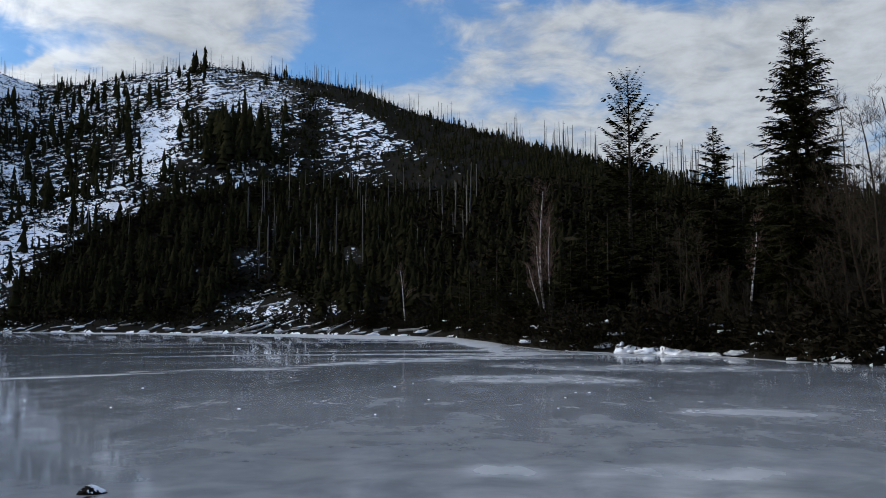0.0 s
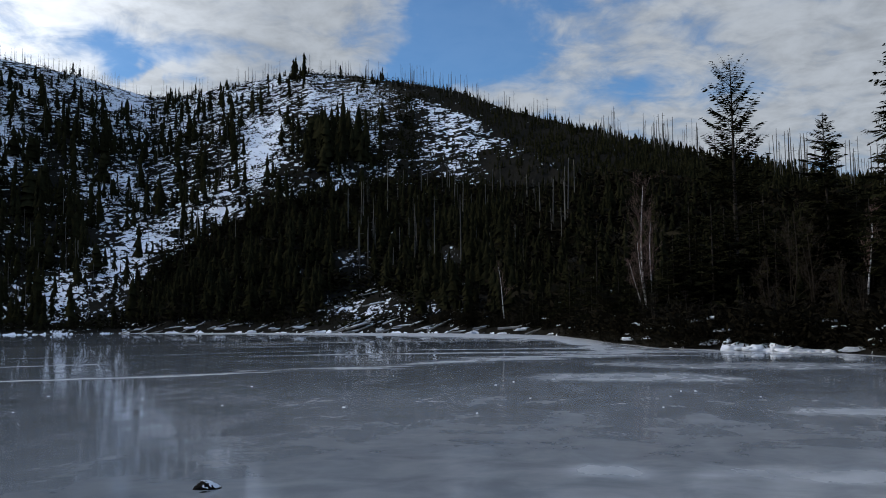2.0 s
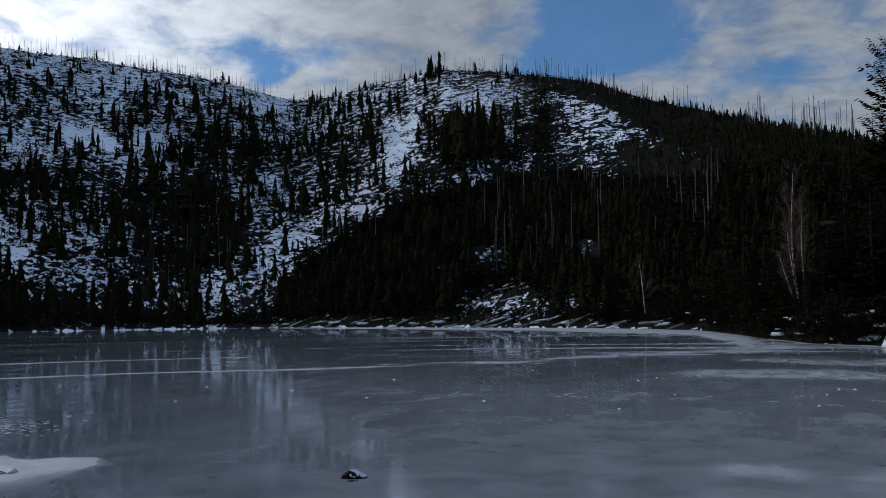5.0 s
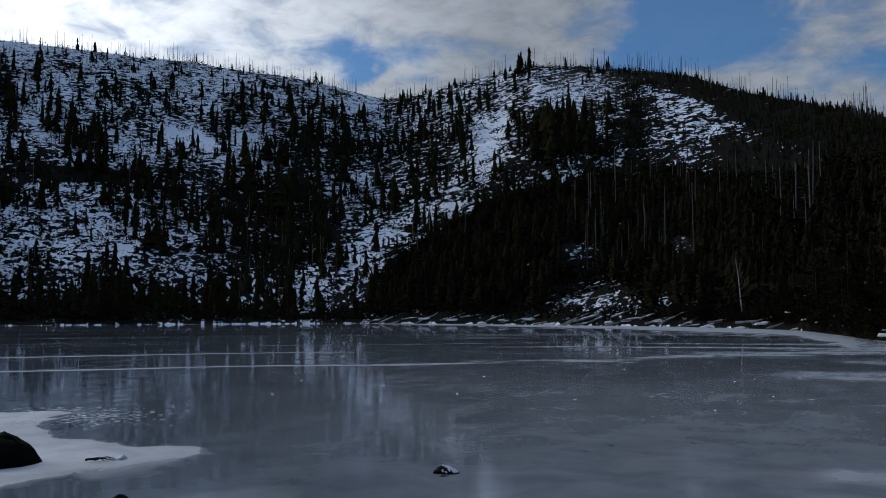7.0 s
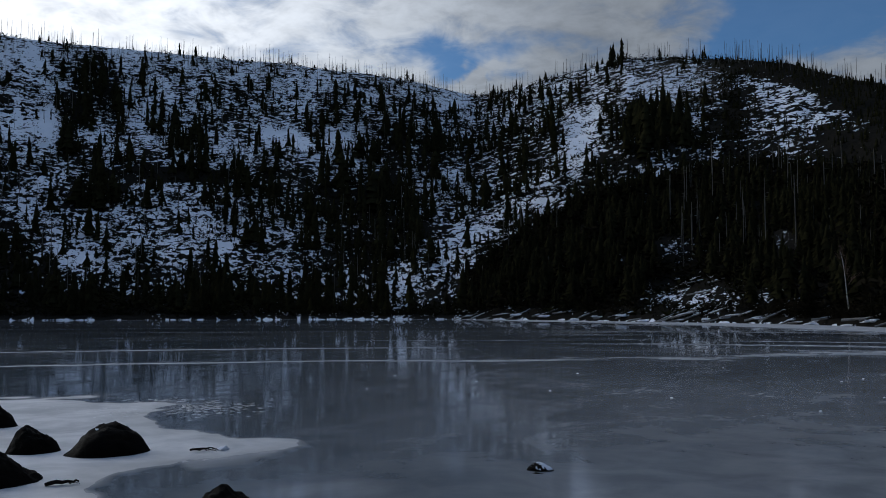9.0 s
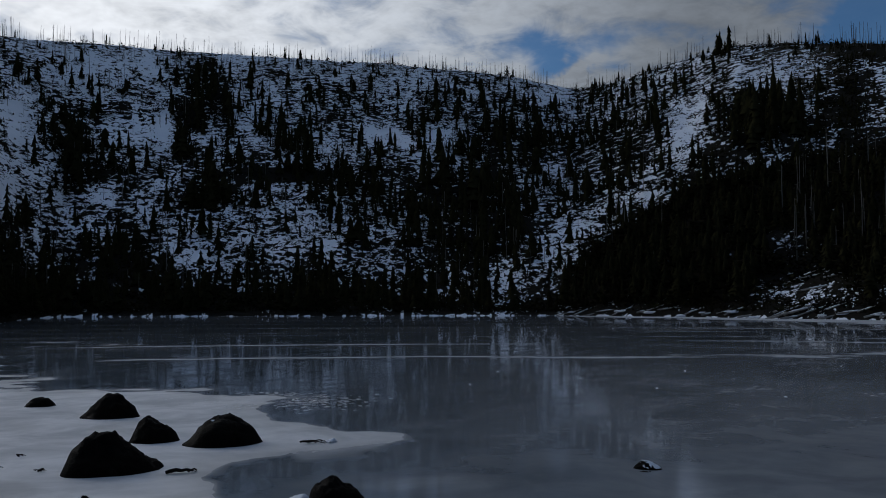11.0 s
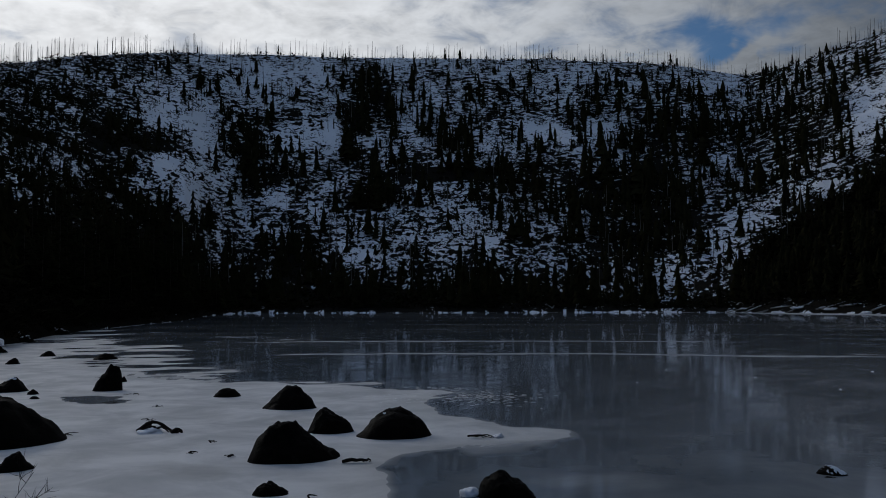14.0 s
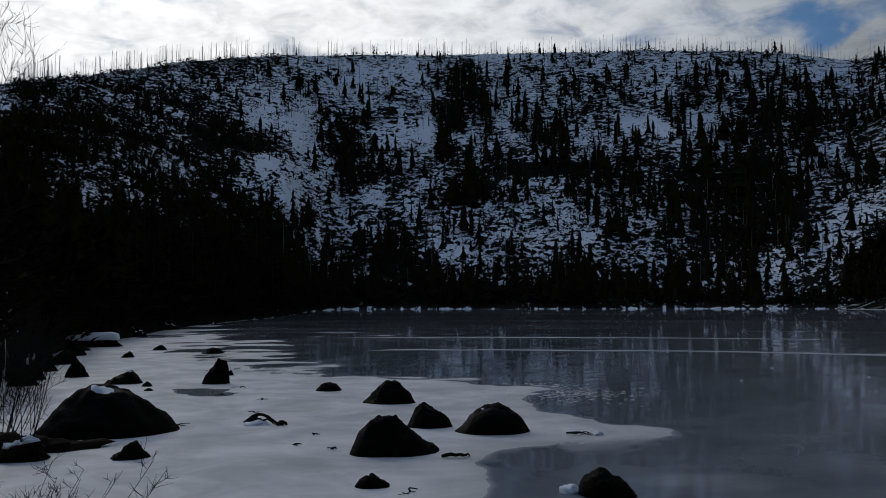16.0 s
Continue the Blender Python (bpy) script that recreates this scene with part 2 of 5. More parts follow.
def along(table):
    t = np.array(sorted(table))
    full = np.array([360.0] + [0.0] * (t.shape[1] - 1))
    t = np.vstack([t[-1] - full, t, t[0] + full])
    return lambda a, k=1: np.interp((np.asarray(a) + 180) % 360 - 180, t[:, 0], t[:, k])


# where the ice meets the land
SHORE = along([(-180, 4), (-120, 5), (-70, 14), (-45, 27), (-27, 38.5), (-21.6, 42), (-16.7, 47.5), (-11.5, 50), (-7.2, 54), (-4.3, 66), (-1.7, 87), (-0.6, 97), (3.1, 110),
               (6.8, 122), (13.9, 140), (20.7, 165), (27, 185), (43, 190), (58, 205), (60, 160), (61.7, 106), (65.2, 81), (68.6, 62), (71, 48), (74.5, 38),
               (76.3, 31), (77.6, 25), (79.5, 16), (85, 7), (120, 3)])
# the crest that closes the view, and an unseen hill added behind the camera to block light: how high it looks from the
# water's edge (degrees), and how far it is
CREST = along([(-180, 24, 110), (-90, 22, 120), (-50, 10, 140), (-27.3, 6.7, 150), (-22, 7.2, 160), (-18.8, 7.75, 170), (-15.4, 8.8, 190), (-11.8, 9.9, 215), (-8.2, 11.0, 250), (-4.4, 12.0, 290),
               (-0.6, 13.0, 330), (2.4, 13.8, 350), (5.3, 14.9, 370), (8.6, 15.5, 385), (12.1, 16.0, 395), (15.3, 16.2, 400), (17.9, 15.6, 420), (20.9, 15.0, 440), (23.1, 14.4, 460),
               (25.3, 14.1, 480), (26.5, 14.3, 470), (29, 14.9, 450)] +
              [(32.3, 15.4, 440), (35.8, 15.7, 430), (39.4, 15.95, 430), (46.8, 16.1, 430), (54.4, 16.1, 425), (61.9, 15.85, 410), (65.5, 15.5, 390), (69, 14.9, 370), (72.4, 14.2, 340), (75.6, 13.5, 310),
               (78.7, 12.8, 290), (90, 10, 220), (120, 9, 160), (150, 20, 120)])
# the first rise above the shore: how high it looks, how far behind the shore its brow lies, how much the land dips behind it
# the rows behind the camera belong to the added, unseen hill
BROW = along([(-180, 16, 45, 0), (-80, 14, 50, 0), (-45, 5, 65, 0), (-27, 4.0, 70, 1), (-12, 6.2, 110, 2), (-8.2, 8.4, 130, 3), (-4.4, 8.7, 125, 4), (-1.8, 8.8, 115, 5), (0.9, 8.5, 110, 6), (6.9, 8.4, 105, 7), (10.6, 8.1, 100, 8),
              (14.2, 7.9, 90, 8), (16.3, 8.0, 85, 8), (17.7, 7.1, 75, 8), (20, 5.6, 62, 7), (22.6, 4.0, 50, 6), (24.1, 2.7, 42, 4), (25.3, 1.6, 34, 2), (27.1, 1.2, 34, 0)] +
             [(40, 2.2, 50, 0), (57, 2.0, 45, 0), (58.5, 1.0, 40, 1), (59.6, 1.9, 60, 3), (61.8, 3.2, 90, 4), (64.3, 5.4, 110, 5), (66.1, 7.1, 125, 5), (67.9, 8.8, 140, 4), (70.7, 10.4, 150, 3),
              (74, 11.3, 150, 1), (78.6, 11.2, 140, 0), (90, 8, 100, 0), (120, 5, 60, 0)])
# what the slopes carry: turn, look up, half-widths (degrees), more snow, more trees
SLOPES = [(12.4, 14.6, 2.4, 1.2, 0.3, -0.8), (11, 11.8, 0.7, 0.7, 0.5, -0.6), (5.6, 12.8, 2.4, 1.3, -0.04, 0), (2.6, 11.6, 2.2, 0.7, 0.1, -0.2), (11.4, 0.7, 2.4, 1.3, 0.62, -2), (12.6, 4.1, 1.6, 0.6, 0.55, -1.5),
          (6.1, 4.1, 0.8, 0.6, 0.55, -1.4), (-2, 9.2, 1.8, 0.6, 0.1, -0.1), (14.2, 10.9, 1.3, 1.3, -0.3, 0.9), (11.6, 11.2, 1.6, 1.2, -0.3, 0.7), (8.9, 13, 0.55, 2.4, -0.55, 0.9), (5.6, 12.8, 1.2, 1.2, 0.12, -0.4),
          (3, 11.7, 1.6, 0.8, 0.24, -0.3), (0.4, 10.7, 1.6, 0.5, 0.26, -0.2), (74, 6.6, 1.6, 0.7, 0.35, -0.5), (70.2, 6, 1.2, 0.6, 0.3, -0.5)]
SLOPES += [(73, 9, 2.5, 0.7, 0.2, -0.3), (66.5, 10.6, 1, 0.8, -0.3, 0.4), (12.4, 2.9, 1.6, 0.9, 0.2, -1.2), (6.2, 2.9, 0.8, 1, 0.1, -1), (71.5, 8, 3.6, 2.2, 0.28, -0.3), (70, 11, 5, 2, 0.02, -0.1),
          (7.5, 0.5, 8, 0.9, 0.42, -0.6), (8.5, 4, 2.2, 0.7, 0.22, -0.3), (0, 3.2, 1.5, 0.6, 0.25, -0.3), (-20, 2, 6, 1.2, 0.06, 0)]
SLOPES += [(1.5, 11.5, 1.7, 0.9, 0.42, -0.5), (4.2, 12.7, 1.2, 0.9, 0.22, -0.3), (-1.0, 10.3, 1.2, 0.4, 0.35, -0.3), (63.5, 7.5, 1.8, 1.8, 0.22, -0.3), (70.5, 10.2, 2.5, 1.4, -0.15, 0.2)]
# bright open snow on the headwall
SLOPES += [(63.24, 11.95, 1.24, 0.89, 0.5, -0.6), (60.76, 11.71, 0.89, 0.89, 0.5, -0.6), (59.6, 12.62, 0.53, 0.43, 0.4, -0.4), (62.86, 9.06, 0.64, 0.57, 0.8, -0.9), (60.73, 10.05, 0.99, 1.42, 0.35, -0.3), (61.52, 7.22, 0.78, 0.89, 0.5, -0.6),
          (61.33, 5.83, 0.53, 0.78, 0.5, -0.6), (59.53, 4.11, 0.32, 1.24, 0.35, -0.3), (60.19, 7.8, 1.24, 1.78, 0.15, -0.2), (55.99, 6.84, 0.89, 0.43, 0.5, -0.6), (55.75, 10.65, 0.6, 1.24, 0.5, -0.6), (53.97, 10.54, 0.99, 0.71, 0.4, -0.4),
          (52.28, 11.21, 0.57, 1.28, 0.7, -1)]
# thinner snow
SLOPES += [(53.65, 14.65, 1.42, 0.99, 0.3, -0.3), (56.85, 14.12, 1.24, 1.24, 0.25, -0.2), (58.61, 15.45, 2.49, 0.43, 0.2, -0.2), (52.87, 7.78, 0.64, 0.64, 0.3, -0.3), (53.21, 6.1, 0.5, 0.64, 0.3, -0.3), (50.41, 10.53, 0.89, 0.5, 0.35, -0.3),
          (48.32, 15.28, 0.43, 0.78, 0.3, -0.3), (50.23, 3.3, 0.78, 0.64, 0.45, -0.4), (46.07, 7.77, 1.49, 0.21, 0.6, -0.7), (46.25, 4.24, 2.13, 1.49, 0.18, -0.25), (43.08, 4.23, 1.78, 1.78, 0.18, -0.25), (45.2, 13.47, 0.78, 0.32, 0.3, -0.3),
          (38.71, 11.34, 1.28, 0.6, 0.5, -0.5), (36.83, 10.87, 0.64, 0.43, 0.5, -0.5)]
# thin snow towards the spur
SLOPES += [(41.66, 10.48, 0.99, 0.36, 0.4, -0.4), (34.2, 11.1, 1.07, 0.64, 0.3, -0.3), (38.03, 2.7, 1.78, 1.14, 0.28, -0.3), (30.67, 1.88, 0.85, 0.99, 0.4, -0.5), (30.48, 0.41, 0.5, 0.78, 0.45, -0.6), (26.34, 4, 1.21, 1.49, 0.36, -0.4),
          (25.19, 5.41, 1.35, 0.64, 0.35, -0.4), (22.47, 6.66, 1.6, 0.32, 0.5, -0.9), (20.71, 7.18, 0.89, 0.21, 0.5, -0.9), (26.83, 13.64, 1.24, 0.5, 0.5, -0.6), (18.62, 11.29, 0.99, 1.35, 0.75, -1), (17.6, 12.62, 0.64, 0.99, 0.45, -0.6),
          (27.65, 8.75, 1.35, 0.43, 0.2, -0.1)]
# dark clumps and bands of trees
SLOPES += [(50.79, 12.62, 0.99, 1.78, -0.4, 1.1), (49.24, 13.93, 0.64, 1.35, -0.2, 0.6), (50.99, 9.9, 0.78, 0.71, -0.3, 0.7), (44.38, 8.67, 3.2, 0.39, -0.9, 1), (57.49, 9.68, 0.71, 1.95, -0.5, 0.9), (56.15, 8.31, 0.99, 0.57, -0.5, 0.9),
          (57, 12.18, 1.6, 0.78, -0.22, 0.1), (64.33, 10.17, 1.95, 0.57, -0.4, 0.5), (67.19, 12.27, 1.6, 3.2, -0.1, 0.15), (63.4, 3.69, 1.49, 1.95, -0.5, 0.6), (54.44, 3.1, 1.71, 1.49, -0.35, 0.5), (49.22, 7.18, 1.42, 0.99, -0.3, 0.5),
          (49.19, 0.35, 9.24, 0.78, -0.8, 1.3)]
# dark gullies
SLOPES += [(42.53, 1.91, 1.28, 0.92, -0.28, 0.7), (33.56, 4.14, 1.95, 1.78, -0.34, 0.7), (32.42, 6.34, 2.31, 1.28, -0.34, 0.7), (30.5, 11.41, 1.28, 1.28, -0.34, 0.8), (34.62, 7.87, 2.13, 0.92, -0.34, 0.7), (29.15, 5.71, 0.78, 1.42, -0.16, 0.4),
          (27.61, 10.91, 1.35, 0.92, -0.24, 0.5), (30.92, 8.14, 1.42, 1.07, -0.24, 0.5), (23.4, 10.5, 1.28, 1.28, -0.16, 0.4), (24.17, 13.88, 1.42, 0.57, -0.16, 0.7), (20.32, 11.43, 0.92, 0.64, -0.16, 0.4), (32.88, 0.06, 1.95, 0.57, -0.28, 0.7),
          (28.02, -0.15, 1.28, 0.57, -0.28, 0.7), (36.57, 0.27, 1.42, 0.5, -0.32, 0.8)]


def ground_height(a, r):
    ds, el, r2 = SHORE(a), CREST(a), CREST(a, 2)
    b, br, dip = BROW(a), BROW(a, 2), BROW(a, 3)
    r1 = ds + br
    z1, z2 = np.tan(np.radians(b)) * r1 + 1.8, np.tan(np.radians(el)) * r2 + 1.8
    z = np.where(r < ds, -0.25 * np.minimum(ds - r, 4), 0.0)
    bank = 0.35 * np.clip((r - ds) / 1.5, 0, 1)
    u = np.clip((r - ds) / br, 0, 1)
    z = z + np.where(r > ds, bank + (z1 - bank) * (0.75 * u + 0.25 * u * u), 0)
    v = np.clip((r - r1) / (r2 - r1), 0, 1)
    z = np.where(r > r1, z1 + (z2 - z1) * (0.6 * v + 0.4 * v * v) - dip * np.sin(np.clip(v / 0.35, 0, 1) * math.pi), z)
    z = np.where(r > r2, z2 - 0.10 * (r - r2) + 0.02 * np.maximum(r - r2 - 200, 0), z)
    return z


def rough_height(a, r):
    x, y = -np.sin(np.radians(a)) * r, np.cos(np.radians(a)) * r
    ds = SHORE(a)
    lift = np.clip((r - ds - 1) / 30, 0, 1)
    bumps = (fbm(x / 34, y / 34, 3) - 0.5) * 9 + (fbm(x / 9, y / 9, 8) - 0.5) * np.interp(a, [14, 20, 62, 66], [4.2, 2.2, 2.2, 3.4])
    small = (fbm(x / 1.6, y / 1.6, 21, 3) - 0.5) * 0.5 * np.clip((r - ds) / 1.0, 0, 1)
    z = ground_height(a, r)
    far = np.clip((CREST(a, 2) - r) / 40, 0.25, 1)
    return z + bumps * lift * far + small


def cover_of(a, r, z):
    """Snow and tree cover of a spot on the slopes."""
    up = np.degrees(np.arctan2(z - 1.8, r))
    spur = np.where(a < 40, np.clip((SHORE(a) + BROW(a, 2) + 12 - r) / 10, 0, 1) * np.clip((26.5 - a) / 2, 0, 1), 0)
    spur = np.maximum(spur, np.clip((5 - a) / 4, 0, 1) * np.clip((13.5 - up) / 1.5, 0, 1))
    spur = np.maximum(spur, np.clip((a - 59.0) / 3, 0, 1) * np.clip((SHORE(a) + BROW(a, 2) + 15 - r) / 40, 0, 1))
    snow = np.interp(a, [1, 6, 14, 26, 44, 54], [-0.05, 0.22, 0.27, 0.42, 0.44, 0.42]) + 0.016 * (up - 7) - 0.45 * spur
    tree = np.interp(a, [22, 30, 40, 52], [0.34, 0.42, 0.38, 0.30]) + 0.66 * spur
    # keeps the added unseen hill free of snow, so it throws back little light
    behind = np.clip((-33 - a) / 8, 0, 1) + np.clip((a - 100) / 10, 0, 1)
    snow = snow - 1.2 * behind
    deep = np.interp(a, [-3, 0, 5, 9, 14], [60, 50, 22, 12, 6])
    cap = np.clip((13.5 - a) / 4, 0, 1) * np.clip((a + 3) / 3, 0, 1) * np.clip((deep - (CREST(a, 2) - r)) / 8 + 0.5, 0, 1)
    snow, tree = snow - 0.5 * cap, tree + 0.8 * cap
    side = np.clip((a - 61) / 4, 0, 1) * np.clip((up - 3.5) / 3, 0, 1)
    snow, tree = snow + side * (0.40 * spur - 0.06 * (1 - spur)), tree - 0.22 * side * spur
    dusk = np.clip((a - 63.2) / 2.5, 0, 1) * np.clip((13.4 - up) / 2.5, 0, 1)
    snow, tree = snow - 0.09 * dusk, tree + 0.3 * dusk
    for ta, tu, wa, wu, ds, dt in SLOPES:
        g = np.exp(-((a - ta) / wa) ** 2 - ((up - tu) / wu) ** 2)
        snow, tree = snow + ds * g, tree + dt * g
    return snow, np.clip(tree, 0, 1.2), spur


def mesh_object(name, verts, faces, mat, parent=None, smooth=False, label="", category="", group="", kind=""):
    me = bpy.data.meshes.new(name)
    verts = np.asarray(verts, dtype=np.float32).reshape(-1, 3)
    if isinstance(faces, np.ndarray):
        k = faces.shape[1]
        me.vertices.add(len(verts))
        me.vertices.foreach_set("co", verts.ravel())
        me.loops.add(faces.size)
        me.loops.foreach_set("vertex_index", faces.ravel().astype(np.int32))
        me.polygons.add(len(faces))
        me.polygons.foreach_set("loop_start", (np.arange(len(faces)) * k).astype(np.int32))
    else:
        me.from_pydata([tuple(v) for v in verts.tolist()], [], faces)
    me.update(calc_edges=True)
    me.validate()
    if smooth:
        me.polygons.foreach_set("use_smooth", np.ones(len(me.polygons), dtype=bool))
    me.materials.append(mat)
    ob = new(name, me)
    ob.parent = parent
    return tagged(ob, label, category, group, kind)


def sheet_faces(rows, cols, closed):
    i = np.arange(rows - 1)[:, None]
    j = np.arange(cols if closed else cols - 1)[None, :]
    k = (j + 1) % cols
    return np.stack([i * cols + j, (i + 1) * cols + j, (i + 1) * cols + k, i * cols + k], -1).reshape(-1, 4)[:, ::-1]


TURNS = np.concatenate([np.arange(-180, -32, 2.0), np.arange(-32, 84, 0.13), np.arange(84, 180, 2.0)])


def build_valley():
    a = TURNS[None, :]
    ds, r1, r2 = SHORE(a), SHORE(a) + BROW(a, 2), CREST(a, 2)
    near = [ds + k for k in (-4, -1.2, -0.3, 0, 0.3, 0.7, 1.2, 2.0)]
    low = [ds + 2 + (r1 - ds - 2) * s for s in np.linspace(0, 1, 110)[1:]]
    high = [r1 + (r2 - r1) * s for s in np.linspace(0, 1, 130)[1:]]
    back = [r2 + d for d in (3, 8, 16, 30, 60, 120, 250, 500, 1000, 2500)]
    r = np.vstack(near + low + high + back)
    a = np.repeat(a, len(r), 0)
    z = rough_height(a, r)
    x, y = -np.sin(np.radians(a)) * r, np.cos(np.radians(a)) * r
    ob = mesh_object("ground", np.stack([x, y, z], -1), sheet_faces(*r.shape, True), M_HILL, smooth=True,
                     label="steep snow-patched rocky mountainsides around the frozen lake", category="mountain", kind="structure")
    snow, tree, spur = cover_of(a, r, z)
    shore_snow = np.exp(-((r - ds - 0.1) / (0.35 + 0.0012 * ds)) ** 2) * np.where(a > -2, np.clip(3.2 * fbm(a * ds / 160.0, a * 3.1, 61, 6) - 1.15, 0.05, 0.8), np.clip(2.2 * fbm(a * ds / 90.0, r * 0.3, 61, 3) - 0.62, 0, 0.7)) * np.where(a > 27, 0.7, 1.0) + 0.5 * np.clip((a - 75.5) / 1.5, 0, 1) * np.clip((44 - r) / 10, 0, 1) * (a < 100)
    att = ob.data.attributes.new("snow", "FLOAT", "POINT")
    att.data.foreach_set("value", (snow + shore_snow).astype(np.float32).ravel())
    up = np.degrees(np.arctan2(z - 1.8, r))
    crag = sum(np.exp(-((a - ca) / wa) ** 2 - ((up - cu) / wu) ** 2) for ca, cu, wa, wu in ((12.2, 14.4, 2.6, 1.4), (55.5, 12.6, 1.6, 1.3), (33.0, 13.0, 4.0, 1.0), (46.0, 11.5, 1.8, 0.6), (40.0, 5.0, 12.0, 1.5)))
    ob.data.attributes.new("close", "FLOAT", "POINT").data.foreach_set("value", (np.clip((230 - r) / 60, 0, 1) * np.clip((r - ds - 1.5) / 3, 0, 1)).astype(np.float32).ravel())
    ob.data.attributes.new("across", "FLOAT", "POINT").data.foreach_set("value", (a * 5.0).astype(np.float32).ravel())
    ob.data.attributes.new("crag", "FLOAT", "POINT").data.foreach_set("value", crag.astype(np.float32).ravel())
    return ob


build_valley()


# ---- the frozen lake ----
WHITE_SHEET = [(-4.6, 3.2), (-5.99, 5.27), (-7.3, 6.4), (-7.60, 6.9), (-7.68, 7.85), (-7.26, 7.68), (-6.82, 8.12), (-6.95, 9.0), (-7.13, 9.71), (-7.59, 9.98), (-8.77, 9.92), (-10.3, 10.1),
               (-11.45, 11.05), (-12.27, 12.88), (-13.03, 13.0), (-15.34, 12.76), (-20.0, 11.8), (-24.0, 12.5), (-30.0, 15.5), (-38.0, 19.5), (-60, 24), (-60, -5), (-5, -5)]
# pale patches on the grey ice: x, y, half-widths, turn, whiteness
PALE = [(4.0, 27.3, 4.6, 2.3, -25, 0.62), (5.9, 17.0, 2.0, 0.9, -10, 0.45), (0.85, 10.5, 0.8, 0.55, 0, 0.5), (3.2, 10.5, 1.0, 0.6, -5, 0.5), (7.5, 34.0, 9.0, 2.4, -20, 0.6), (2.0, 47.0, 9.0, 4.0, -15, 0.55),
        (-9.0, 42.0, 12.0, 1.6, 8, 0.5)]
PALE += [(-13.0, 56.0, 16.0, 2.2, 5, 0.55), (-1.0, 62.0, 10.0, 4.0, -20, 0.6), (-30.0, 80.0, 30.0, 3.0, 12, 0.6), (-60.0, 95.0, 40.0, 3.0, 25, 0.6), (-80.0, 60.0, 20.0, 3.0, 50, 0.5),
         (-5.0, 85.0, 8.0, 8.0, -20, 0.7), (10.0, 44.0, 6.0, 3.0, -30, 0.7), (-60.0, 34.0, 22.0, 3.0, 62, 0.7), (-42.0, 23.0, 10.0, 2.0, 62, 0.8), (-5.3, 7.5, 0.9, 0.5, 40, 0.4)]


def inside(px, py, poly):
    """How far inside the outline, in metres (outside: minus)."""
    poly = np.array(poly, dtype=float)
    best, odd = np.full(px.shape, 1e9), np.zeros(px.shape, dtype=bool)
    for (ax, ay), (bx, by) in zip(poly, np.roll(poly, -1, 0)):
        t = np.clip(((px - ax) * (bx - ax) + (py - ay) * (by - ay)) / ((bx - ax) ** 2 + (by - ay) ** 2), 0, 1)
        best = np.minimum(best, np.hypot(px - ax - t * (bx - ax), py - ay - t * (by - ay)))
        odd ^= ((ay > py) != (by > py)) & (px < (bx - ax) * (py - ay) / (by - ay + 1e-12) + ax)
    return np.where(odd, best, -best)


